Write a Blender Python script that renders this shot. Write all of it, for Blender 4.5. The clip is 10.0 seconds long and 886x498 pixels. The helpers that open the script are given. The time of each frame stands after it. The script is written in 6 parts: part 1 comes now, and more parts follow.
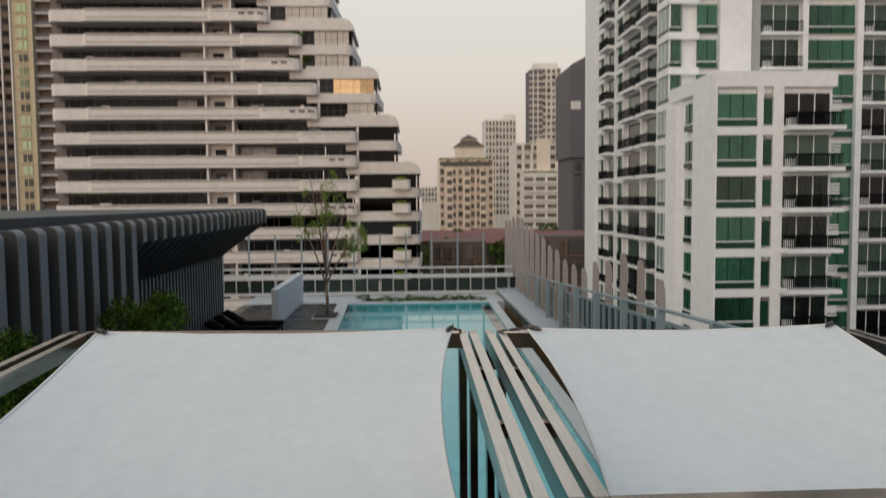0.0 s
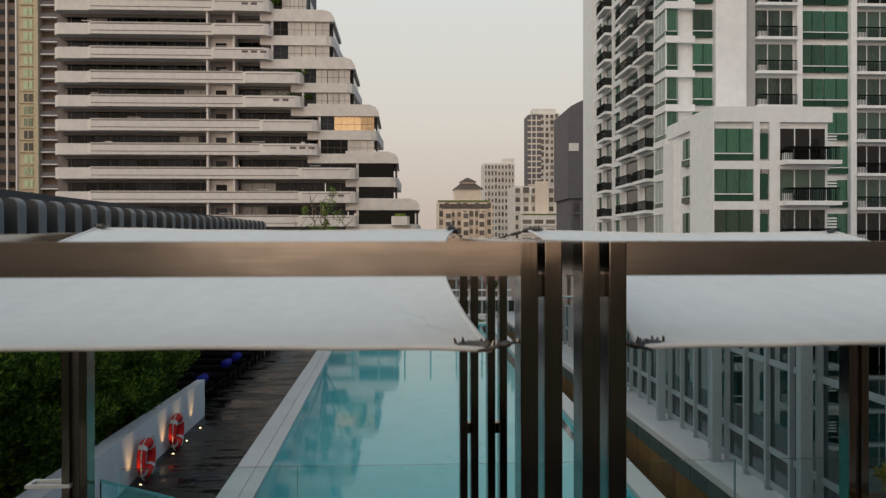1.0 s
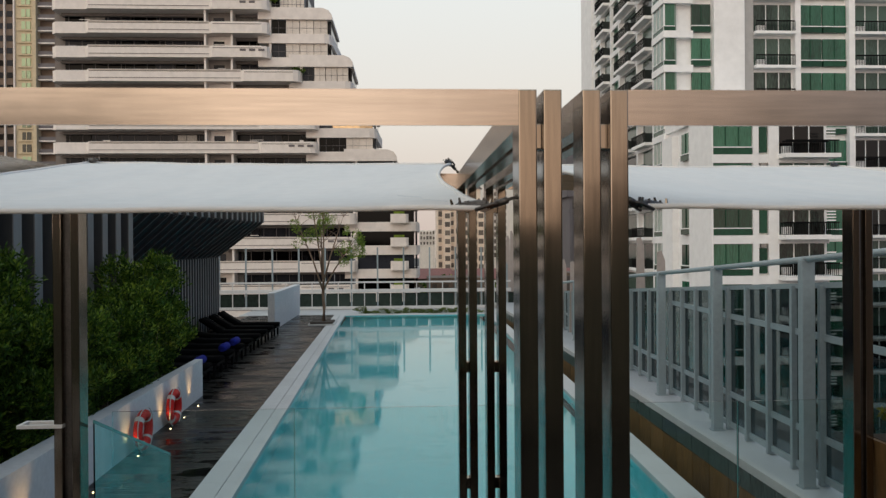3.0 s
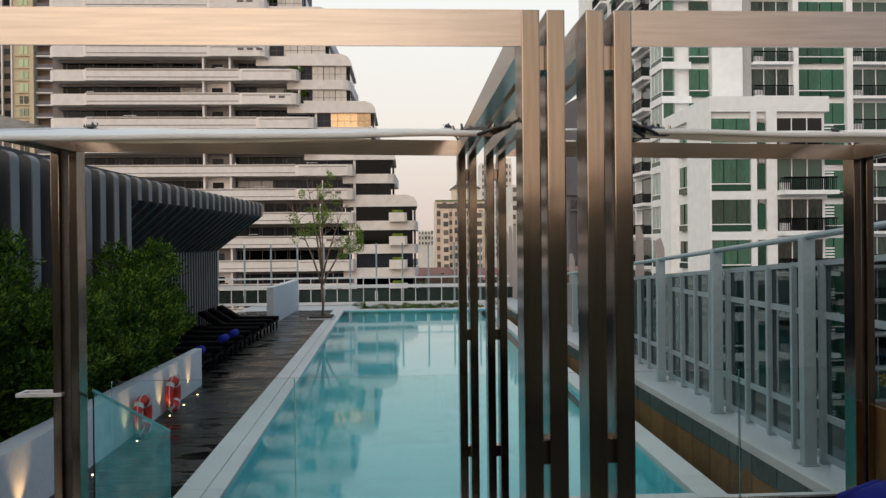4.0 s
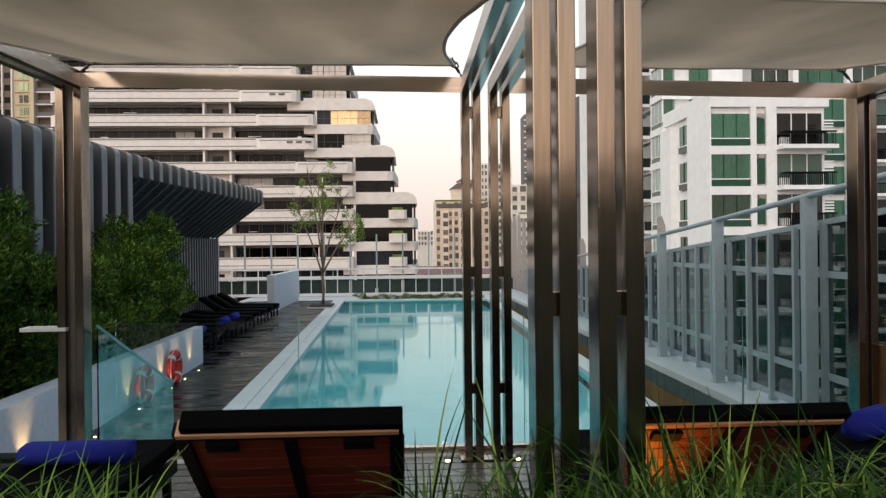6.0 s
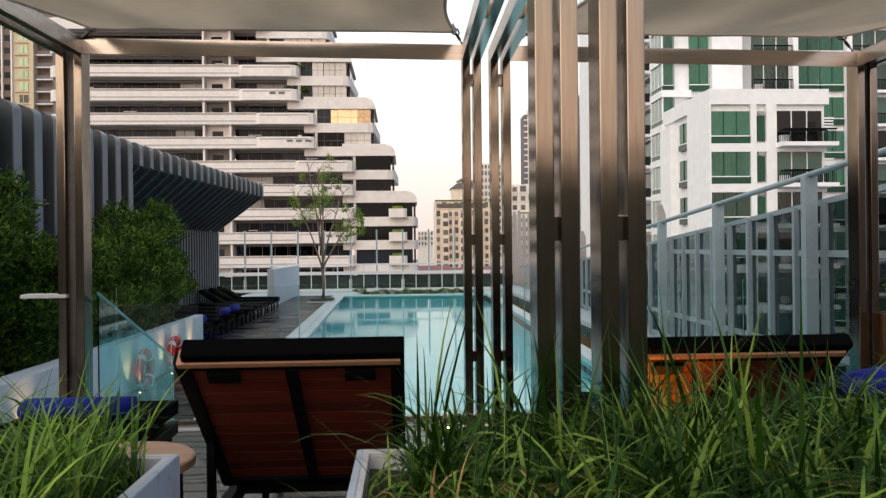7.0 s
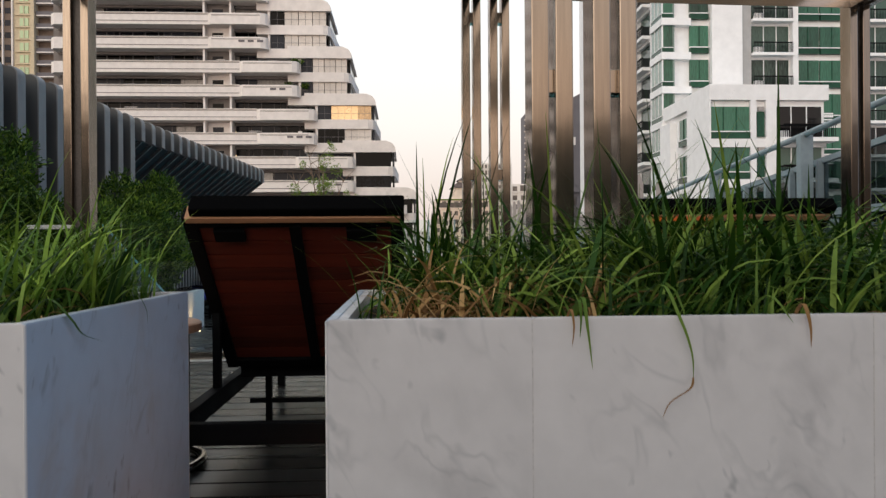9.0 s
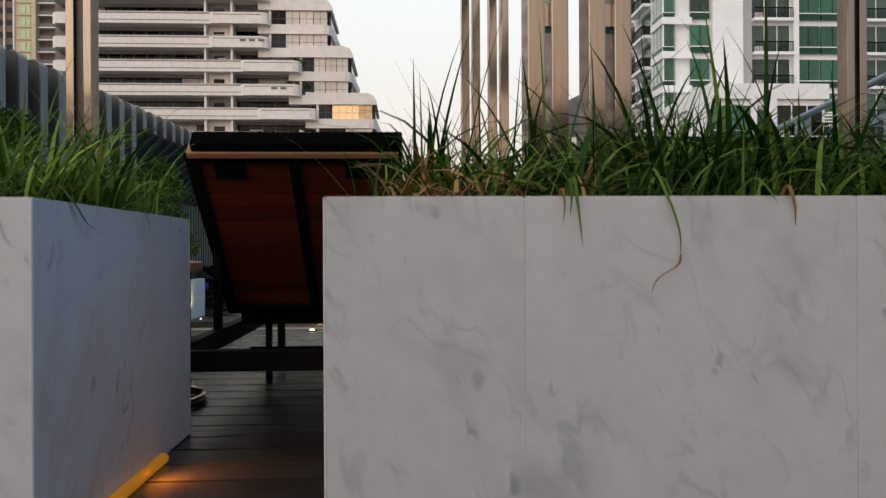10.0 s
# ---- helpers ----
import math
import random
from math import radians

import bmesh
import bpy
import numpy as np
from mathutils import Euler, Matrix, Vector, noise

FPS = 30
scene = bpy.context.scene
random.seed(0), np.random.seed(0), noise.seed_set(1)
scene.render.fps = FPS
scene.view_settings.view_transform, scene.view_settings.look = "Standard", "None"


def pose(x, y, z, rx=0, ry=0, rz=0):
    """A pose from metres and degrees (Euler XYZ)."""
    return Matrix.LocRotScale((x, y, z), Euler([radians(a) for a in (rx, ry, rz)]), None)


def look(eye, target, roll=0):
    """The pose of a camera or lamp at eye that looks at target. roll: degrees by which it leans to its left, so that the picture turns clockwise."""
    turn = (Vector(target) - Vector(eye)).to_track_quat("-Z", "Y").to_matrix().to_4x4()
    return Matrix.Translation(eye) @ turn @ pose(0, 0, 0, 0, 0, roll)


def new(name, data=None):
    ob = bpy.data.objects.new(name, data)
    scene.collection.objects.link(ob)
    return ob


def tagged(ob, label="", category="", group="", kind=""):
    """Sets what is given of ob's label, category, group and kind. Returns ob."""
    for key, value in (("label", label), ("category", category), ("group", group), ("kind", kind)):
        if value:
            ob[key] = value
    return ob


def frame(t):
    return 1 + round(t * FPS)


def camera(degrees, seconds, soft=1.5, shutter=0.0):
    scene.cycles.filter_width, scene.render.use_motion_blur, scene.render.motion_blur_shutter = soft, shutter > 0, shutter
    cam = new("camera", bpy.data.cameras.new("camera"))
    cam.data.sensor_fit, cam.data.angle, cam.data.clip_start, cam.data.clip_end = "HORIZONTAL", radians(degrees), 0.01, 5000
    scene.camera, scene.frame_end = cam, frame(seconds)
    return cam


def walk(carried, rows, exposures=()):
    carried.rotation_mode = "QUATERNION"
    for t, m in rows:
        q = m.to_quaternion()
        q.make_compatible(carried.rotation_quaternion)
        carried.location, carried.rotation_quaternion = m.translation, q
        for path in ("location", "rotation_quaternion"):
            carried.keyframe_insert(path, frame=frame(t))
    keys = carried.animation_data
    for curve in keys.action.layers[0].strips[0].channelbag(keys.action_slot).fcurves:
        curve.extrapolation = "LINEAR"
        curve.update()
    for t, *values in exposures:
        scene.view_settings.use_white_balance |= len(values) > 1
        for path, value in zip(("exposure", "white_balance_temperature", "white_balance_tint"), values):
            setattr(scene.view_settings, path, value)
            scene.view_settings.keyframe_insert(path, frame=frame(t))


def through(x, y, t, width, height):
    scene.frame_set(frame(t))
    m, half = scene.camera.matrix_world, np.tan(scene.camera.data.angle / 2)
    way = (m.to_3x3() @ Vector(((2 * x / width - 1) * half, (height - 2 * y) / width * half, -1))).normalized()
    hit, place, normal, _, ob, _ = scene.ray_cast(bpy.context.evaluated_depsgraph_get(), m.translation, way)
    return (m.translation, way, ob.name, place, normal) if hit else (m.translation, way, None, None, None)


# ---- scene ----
cam = camera(61.4, 10.0, soft=1.35, shutter=0.4)
PATH = [
    (0, (0.286, -0.294, 3.56), (0.378, 1.7, 3.43), -0.5),
    (0.1, (0.273, -0.322, 3.466), (0.366, 1.675, 3.396), -0.5),
    (0.2, (0.279, -0.321, 3.333), (0.374, 1.677, 3.319), -0.4),
    (0.3, (0.282, -0.32, 3.23), (0.378, 1.677, 3.219), -0.4),
    (0.5, (0.266, -0.326, 3.052), (0.363, 1.672, 3.04), -0.2),
    (0.65, (0.265, -0.324, 2.850), (0.362, 1.674, 2.838), -0.17),
    (0.8, (0.264, -0.322, 2.727), (0.361, 1.676, 2.716), -0.14),
    (1, (0.262, -0.319, 2.581), (0.359, 1.679, 2.57), -0.1),
    (1.2, (0.261, -0.311, 2.514), (0.358, 1.687, 2.504), -0.14),
    (1.5, (0.26, -0.299, 2.458), (0.358, 1.699, 2.45), -0.2),
    (2, (0.275, -0.3, 2.357), (0.374, 1.697, 2.349), -0.3),
    (2.5, (0.277, -0.273, 2.25), (0.375, 1.725, 2.242), -0.3),
    (4, (0.261, -0.228, 1.905), (0.364, 1.769, 1.898), -0.6),
    (4.5, (0.257, -0.245, 1.804), (0.36, 1.753, 1.798), -0.5),
    (5, (0.268, -0.252, 1.681), (0.37, 1.745, 1.676), -0.6),
    (5.5, (0.244, -0.234, 1.57), (0.348, 1.763, 1.565), -0.6),
    (7, (0.22, -0.232, 1.238), (0.324, 1.766, 1.235), -0.6),
    (7.5, (0.217, -0.233, 1.117), (0.321, 1.764, 1.112), -0.5),
    (8, (0.196, -0.243, 1.008), (0.301, 1.754, 1.004), -0.4),
    (8.5, (0.201, -0.285, 0.88), (0.306, 1.712, 0.878), -0.4),
    (9, (0.216, -0.322, 0.779), (0.32, 1.675, 0.777), -0.4),
    (9.5, (0.225, -0.345, 0.678), (0.327, 1.652, 0.679), -0.3),
    (10, (0.224, -0.361, 0.559), (0.326, 1.636, 0.56), -0.3),
]
walk(cam, [(t, look(eye, target, roll)) for t, eye, target, roll in PATH],
     exposures=[(0.0, -0.19, 6900, 6.5), (0.5, -0.24, 6880, 6), (1.0, -0.30, 6860, 6), (1.5, -0.19, 6840, 6), (2.5, -0.08, 6800, 6), (4.5, 0.23, 6700, 7), (5.5, 0.38, 6650, 7), (7.0, 0.60, 6650, 8), (7.5, 0.61, 6650, 8), (8.5, 0.45, 6620, 8), (9.5, 0.26, 6600, 7.5), (10.0, 0.17, 6600, 7.5)])

# ---- light ----
world = bpy.data.worlds.new("dusk_sky")
scene.world = world
world.use_nodes = True
wn, wl = world.node_tree.nodes, world.node_tree.links
wn.clear()
w_out = wn.new("ShaderNodeOutputWorld")
w_bg = wn.new("ShaderNodeBackground")
w_sky = wn.new("ShaderNodeTexSky")
w_sky.sky_type = "NISHITA"
w_sky.sun_disc = False
w_sky.sun_elevation = radians(9)
w_sky.sun_rotation = radians(198)
w_sky.dust_density = 6.0
w_sky.air_density = 1.5
w_sky.ozone_density = 1.0
w_geo = wn.new("ShaderNodeTexCoord")
w_sep = wn.new("ShaderNodeSeparateXYZ")
w_ramp = wn.new("ShaderNodeValToRGB")
w_ramp.color_ramp.elements[0].position = 0.0
w_ramp.color_ramp.elements[0].color = (0.77, 0.625, 0.58, 1)
w_ramp.color_ramp.elements[1].position = 1.0
w_ramp.color_ramp.elements[1].color = (0.72, 0.83, 0.95, 1)
w_mid = w_ramp.color_ramp.elements.new(0.16)
w_mid.color = (0.95, 0.885, 0.865, 1)
w_high = w_ramp.color_ramp.elements.new(0.36)
w_high.color = (0.98, 1.02, 1.07, 1)
w_mix = wn.new("ShaderNodeMixRGB")
w_mix.inputs[0].default_value = 0.82
w_gain = wn.new("ShaderNodeMixRGB")
w_gain.blend_type = "MULTIPLY"
w_gain.inputs[0].default_value = 1.0
w_gain.inputs[2].default_value = (0.11, 0.11, 0.11, 1)
wl.new(w_geo.outputs["Generated"], w_sep.inputs[0])
wl.new(w_sep.outputs["Z"], w_ramp.inputs[0])
wl.new(w_sky.outputs[0], w_gain.inputs[1])
wl.new(w_gain.outputs[0], w_mix.inputs[1])
wl.new(w_ramp.outputs[0], w_mix.inputs[2])
# afterglow low in the south-west, behind the terrace
w_dir = wn.new("ShaderNodeMapRange")
w_dir.inputs["From Min"].default_value, w_dir.inputs["From Max"].default_value = 0.1, -0.9
w_low = wn.new("ShaderNodeMapRange")
w_low.inputs["From Min"].default_value, w_low.inputs["From Max"].default_value = 0.55, 0.05
w_fac = wn.new("ShaderNodeMath")
w_fac.operation = "MULTIPLY"
w_glow = wn.new("ShaderNodeMixRGB")
w_glow.inputs[2].default_value = (1.24, 0.93, 0.75, 1)
wl.new(w_sep.outputs["Y"], w_dir.inputs[0])
wl.new(w_sep.outputs["Z"], w_low.inputs[0])
wl.new(w_dir.outputs[0], w_fac.inputs[0])
wl.new(w_low.outputs[0], w_fac.inputs[1])
wl.new(w_fac.outputs[0], w_glow.inputs[0])
wl.new(w_mix.outputs[0], w_glow.inputs[1])
w_east = wn.new("ShaderNodeMapRange")
w_east.inputs["From Min"].default_value, w_east.inputs["From Max"].default_value = 0.22, 0.85
w_dusk = wn.new("ShaderNodeMixRGB")
w_dusk.blend_type = "MULTIPLY"
w_dusk.inputs[2].default_value = (0.23, 0.40, 0.68, 1)
wl.new(w_sep.outputs["X"], w_east.inputs[0])
wl.new(w_east.outputs[0], w_dusk.inputs[0])
wl.new(w_glow.outputs[0], w_dusk.inputs[1])
wl.new(w_dusk.outputs[0], w_bg.inputs[0])
w_bg.inputs[1].default_value = 1.0
wl.new(w_bg.outputs[0], w_out.inputs[0])

sun = new("sun", bpy.data.lights.new("sun", "SUN"))
sun.data.energy = 0.92
sun.data.angle = radians(80)
sun.data.color = (1.0, 0.97, 0.94)
sun.matrix_world = look((-46, -60, 18), (0, 0, 0))


def spot_light(name, place, target, watts, colour, size=0.04, angle=110):
    lamp = new(name, bpy.data.lights.new(name, "SPOT"))
    lamp.data.energy, lamp.data.color = watts, colour
    lamp.data.shadow_soft_size, lamp.data.spot_size, lamp.data.spot_blend = size, radians(angle), 1.0
    lamp.matrix_world = look(place, target)
    return lamp


# ---- materials ----
def material(name, colour, rough=0.6, metal=0.0, vary=0.15, scale=8.0, bump=0.1, big=0.7, stretch=(1, 1, 1),
             per_object=0.0, per_island=0.0, spec=0.5, coat=0.0, wave=0.0):
    """A painted, cast or grown surface: fine grain, broad stains, uneven gloss and relief."""
    m = bpy.data.materials.new(name)
    m.use_nodes = True
    n, l = m.node_tree.nodes, m.node_tree.links
    b = n["Principled BSDF"]
    tc = n.new("ShaderNodeTexCoord")
    mp = n.new("ShaderNodeMapping")
    mp.inputs["Scale"].default_value = stretch
    l.new(tc.outputs["Object"], mp.inputs[0])
    if per_object:
        own = n.new("ShaderNodeObjectInfo")
        far_off = n.new("ShaderNodeMath")
        far_off.operation = "MULTIPLY"
        far_off.inputs[1].default_value = 61.0
        l.new(own.outputs["Random"], far_off.inputs[0])
        l.new(far_off.outputs[0], mp.inputs["Location"])
    fine = n.new("ShaderNodeTexNoise")
    fine.inputs["Scale"].default_value = scale * 6
    fine.inputs["Detail"].default_value = 6
    broad = n.new("ShaderNodeTexNoise")
    broad.inputs["Scale"].default_value = scale * big / 4
    broad.inputs["Detail"].default_value = 5
    broad.inputs["Roughness"].default_value = 0.62
    l.new(mp.outputs[0], fine.inputs["Vector"])
    l.new(mp.outputs[0], broad.inputs["Vector"])
    add = n.new("ShaderNodeMath")
    add.operation = "ADD"
    half = n.new("ShaderNodeMath")
    half.operation = "MULTIPLY"
    half.inputs[1].default_value = 0.5
    l.new(fine.outputs[0], add.inputs[0])
    l.new(broad.outputs[0], add.inputs[1])
    l.new(add.outputs[0], half.inputs[0])
    last = half
    if per_object or per_island:
        src = n.new("ShaderNodeObjectInfo" if per_object else "ShaderNodeNewGeometry")
        amount = n.new("ShaderNodeMath")
        amount.operation = "MULTIPLY_ADD"
        amount.inputs[1].default_value = per_object or per_island
        l.new(src.outputs["Random" if per_object else "Random Per Island"], amount.inputs[0])
        l.new(half.outputs[0], amount.inputs[2])
        shift = n.new("ShaderNodeMath")
        shift.operation = "SUBTRACT"
        shift.inputs[1].default_value = (per_object or per_island) * 0.5
        l.new(amount.outputs[0], shift.inputs[0])
        last = shift
    ramp = n.new("ShaderNodeValToRGB")
    lo = [max(0.0, c * (1 - vary * 1.6)) for c in colour]
    hi = [min(1.0, c * (1 + vary * 1.2)) for c in colour]
    ramp.color_ramp.elements[0].position, ramp.color_ramp.elements[0].color = 0.3, (*lo, 1)
    ramp.color_ramp.elements[1].position, ramp.color_ramp.elements[1].color = 0.7, (*hi, 1)
    l.new(last.outputs[0], ramp.inputs[0])
    l.new(ramp.outputs[0], b.inputs["Base Color"])
    rr = n.new("ShaderNodeMapRange")
    rr.inputs["From Min"].default_value, rr.inputs["From Max"].default_value = 0.3, 0.7
    rr.inputs["To Min"].default_value, rr.inputs["To Max"].default_value = max(0.02, rough * 0.8), min(1, rough * 1.2)
    l.new(broad.outputs[0], rr.inputs[0])
    l.new(rr.outputs[0], b.inputs["Roughness"])
    b.inputs["Metallic"].default_value = metal
    b.inputs["Specular IOR Level"].default_value = spec
    b.inputs["Coat Weight"].default_value = coat
    if bump:
        bp = n.new("ShaderNodeBump")
        bp.inputs["Strength"].default_value = bump
        bp.inputs["Distance"].default_value = 0.01
        l.new(half.outputs[0], bp.inputs["Height"])
        l.new(bp.outputs[0], b.inputs["Normal"])
        if wave:
            dent = n.new("ShaderNodeTexNoise")
            dent.inputs["Scale"].default_value, dent.inputs["Detail"].default_value = 3.1, 2
            l.new(tc.outputs["Object"], dent.inputs["Vector"])
            wb = n.new("ShaderNodeBump")
            wb.inputs["Strength"].default_value, wb.inputs["Distance"].default_value = wave, 0.05
            l.new(dent.outputs[0], wb.inputs["Height"])
            l.new(wb.outputs[0], bp.inputs["Normal"])
    return m


def marble_material(name="marble", base=(0.63, 0.583, 0.563)):
    """Cream-white honed stone with thin slanting grey veins, dark specks and soft stains."""
    m = material(name, base, rough=0.42, vary=0.05, scale=3, bump=0.02, per_object=0.10)
    n, l = m.node_tree.nodes, m.node_tree.links
    b = n["Principled BSDF"]
    last = b.inputs["Base Color"].links[0].from_socket
    tc = n.new("ShaderNodeTexCoord")

    def layer(stretch, turn, scale, detail, lo, hi, gain, mask_scale, tint, ridge):
        mp = n.new("ShaderNodeMapping")
        mp.inputs["Rotation"].default_value = (radians(turn), radians(turn), 0)
        grow = n.new("ShaderNodeMapping")
        grow.inputs["Scale"].default_value = stretch
        l.new(tc.outputs["Object"], mp.inputs[0])
        l.new(mp.outputs[0], grow.inputs[0])
        nz = n.new("ShaderNodeTexNoise")
        nz.inputs["Scale"].default_value, nz.inputs["Detail"].default_value = scale, detail
        nz.inputs["Distortion"].default_value = 0.4
        l.new(grow.outputs[0], nz.inputs["Vector"])
        value = nz.outputs[0]
        if ridge:
            off = n.new("ShaderNodeMath")
            off.operation = "SUBTRACT"
            off.inputs[1].default_value = 0.5
            l.new(value, off.inputs[0])
            size = n.new("ShaderNodeMath")
            size.operation = "ABSOLUTE"
            l.new(off.outputs[0], size.inputs[0])
            value = size.outputs[0]
        rng_node = n.new("ShaderNodeMapRange")
        rng_node.inputs["From Min"].default_value, rng_node.inputs["From Max"].default_value = lo, hi
        rng_node.inputs["To Max"].default_value = gain
        l.new(value, rng_node.inputs[0])
        mask = n.new("ShaderNodeTexNoise")
        mask.inputs["Scale"].default_value, mask.inputs["Detail"].default_value = mask_scale, 3
        l.new(tc.outputs["Object"], mask.inputs["Vector"])
        open_up = n.new("ShaderNodeMapRange")
        open_up.inputs["From Min"].default_value, open_up.inputs["From Max"].default_value = 0.44, 0.66
        l.new(mask.outputs[0], open_up.inputs[0])
        mul = n.new("ShaderNodeMath")
        mul.operation = "MULTIPLY"
        l.new(rng_node.outputs[0], mul.inputs[0])
        l.new(open_up.outputs[0], mul.inputs[1])
        mix = n.new("ShaderNodeMixRGB")
        mix.inputs[2].default_value = (*tint, 1)
        l.new(mul.outputs[0], mix.inputs[0])
        l.new(last, mix.inputs[1])
        return mix.outputs[0]

    last = layer((1, 1, 0.45), 24, 13.0, 7, 0.42, 0.70, 0.95, 2.4, (0.415, 0.385, 0.375), False)
    last = layer((1, 1, 0.30), 24, 8.5, 3, 0.030, 0.0, 0.42, 5.0, (0.27, 0.26, 0.26), True)
    last = layer((1, 1, 0.45), 20, 24.0, 2, 0.62, 0.72, 0.8, 4.0, (0.20, 0.195, 0.20), False)
    l.new(last, b.inputs["Base Color"])
    return m


def glass_material(name, tint, rough=0.0):
    m = bpy.data.materials.new(name)
    m.use_nodes = True
    b = m.node_tree.nodes["Principled BSDF"]
    b.inputs["Base Color"].default_value = (*tint, 1)
    b.inputs["Roughness"].default_value = rough
    b.inputs["Transmission Weight"].default_value = 1.0
    b.inputs["IOR"].default_value = 1.45
    return m


def water_material():
    m = glass_material("water", (0.86, 0.985, 0.99), 0.045)
    n, l = m.node_tree.nodes, m.node_tree.links
    b = n["Principled BSDF"]
    b.inputs["IOR"].default_value = 1.33
    tc = n.new("ShaderNodeTexCoord")
    mp = n.new("ShaderNodeMapping")
    mp.inputs["Scale"].default_value = (1.0, 0.6, 1.0)
    nz = n.new("ShaderNodeTexNoise")
    nz.inputs["Scale"].default_value, nz.inputs["Detail"].default_value = 1.6, 3
    bp = n.new("ShaderNodeBump")
    bp.inputs["Strength"].default_value, bp.inputs["Distance"].default_value = 0.06, 0.02
    l.new(tc.outputs["Object"], mp.inputs[0])
    l.new(mp.outputs[0], nz.inputs["Vector"])
    l.new(nz.outputs[0], bp.inputs["Height"])
    l.new(bp.outputs[0], b.inputs["Normal"])
    return m


def cloth_material(name, colour, through=0.35):
    m = material(name, colour, rough=0.85, vary=0.05, scale=2.0, bump=0.05, spec=0.2)
    n, l = m.node_tree.nodes, m.node_tree.links
    out, b = n["Material Output"], n["Principled BSDF"]
    tr = n.new("ShaderNodeBsdfTranslucent")
    tc = n.new("ShaderNodeTexCoord")
    mp = n.new("ShaderNodeMapping")
    mp.inputs["Scale"].default_value = (2.2, 0.35, 1)
    streak = n.new("ShaderNodeTexNoise")
    streak.inputs["Scale"].default_value, streak.inputs["Detail"].default_value = 1.3, 4
    tint = n.new("ShaderNodeValToRGB")
    tint.color_ramp.elements[0].position, tint.color_ramp.elements[0].color = 0.35, (colour[0] * 0.43, colour[1] * 0.30, colour[2] * 0.18, 1)
    tint.color_ramp.elements[1].position, tint.color_ramp.elements[1].color = 0.65, (colour[0] * 0.90, colour[1] * 0.64, colour[2] * 0.42, 1)
    l.new(tc.outputs["Object"], mp.inputs[0])
    l.new(mp.outputs[0], streak.inputs["Vector"])
    l.new(streak.outputs[0], tint.inputs[0])
    l.new(tint.outputs[0], tr.inputs[0])
    mix = n.new("ShaderNodeMixShader")
    mix.inputs[0].default_value = through
    l.new(b.outputs[0], mix.inputs[1])
    l.new(tr.outputs[0], mix.inputs[2])
    l.new(mix.outputs[0], out.inputs[0])
    return m


def leaf_material(name, dark, light, mid=None):
    m = material(name, light, rough=0.48, vary=0.2, scale=5, bump=0.0, spec=0.15)
    n, l = m.node_tree.nodes, m.node_tree.links
    b, out = n["Principled BSDF"], n["Material Output"]
    geo = n.new("ShaderNodeNewGeometry")
    ramp = n.new("ShaderNodeValToRGB")
    e = ramp.color_ramp.elements
    e[0].position, e[0].color = 0.0, (*dark, 1)
    e[1].position, e[1].color = 0.95, (*light, 1)
    if mid:
        d = e.new(0.55)
        d.color = (*mid, 1)
    tc = n.new("ShaderNodeTexCoord")
    clump = n.new("ShaderNodeTexNoise")
    clump.inputs["Scale"].default_value, clump.inputs["Detail"].default_value = 3.2, 3
    l.new(tc.outputs["Object"], clump.inputs["Vector"])
    both = n.new("ShaderNodeMath")
    both.operation = "MULTIPLY_ADD"
    both.inputs[1].default_value = 0.7
    l.new(clump.outputs[0], both.inputs[0])
    part_of = n.new("ShaderNodeMath")
    part_of.operation = "MULTIPLY_ADD"
    part_of.inputs[1].default_value, part_of.inputs[2].default_value = (0.75, -0.25)
    l.new(geo.outputs["Random Per Island"], part_of.inputs[0])
    l.new(part_of.outputs[0], both.inputs[2])
    l.new(both.outputs[0], ramp.inputs[0])
    l.new(ramp.outputs[0], b.inputs["Base Color"])
    tr = n.new("ShaderNodeBsdfTranslucent")
    l.new(ramp.outputs[0], tr.inputs[0])
    mix = n.new("ShaderNodeMixShader")
    mix.inputs[0].default_value = 0.24
    l.new(b.outputs[0], mix.inputs[1])
    l.new(tr.outputs[0], mix.inputs[2])
    l.new(mix.outputs[0], out.inputs[0])
    return m


def glow_material(name, colour, strength):
    m = bpy.data.materials.new(name)
    m.use_nodes = True
    b = m.node_tree.nodes["Principled BSDF"]
    b.inputs["Base Color"].default_value = (*colour, 1)
    b.inputs["Emission Color"].default_value = (*colour, 1)
    b.inputs["Emission Strength"].default_value = strength
    return m


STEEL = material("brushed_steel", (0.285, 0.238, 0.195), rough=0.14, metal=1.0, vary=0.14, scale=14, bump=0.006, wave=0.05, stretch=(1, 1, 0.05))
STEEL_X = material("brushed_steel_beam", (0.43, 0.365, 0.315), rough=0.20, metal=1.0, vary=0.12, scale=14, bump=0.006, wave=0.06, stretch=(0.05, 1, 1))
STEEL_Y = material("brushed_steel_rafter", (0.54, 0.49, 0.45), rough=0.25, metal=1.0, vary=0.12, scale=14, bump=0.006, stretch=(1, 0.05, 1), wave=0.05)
DARK_STEEL = material("tarnished_steel", (0.10, 0.09, 0.085), rough=0.45, metal=0.8, vary=0.3, scale=20, bump=0.1)
CANVAS = cloth_material("sail_canvas", (0.955, 0.938, 0.920), 0.27)
MARBLE = marble_material()
# The planter marble again, with the end faces' bluish shade in its base colour.
MARBLE_SHADED = marble_material("cool_grey_marble", (0.455, 0.495, 0.555))
SCREEN_GLASS = glass_material("screen_glass_clear", (0.160, 0.203, 0.208))
SCREEN_GLASS.node_tree.nodes["Principled BSDF"].inputs["IOR"].default_value = 1.2
LEDGE = material("pale_ledge_stone", (0.46, 0.48, 0.50), rough=0.4, vary=0.12, scale=4, bump=0.06)
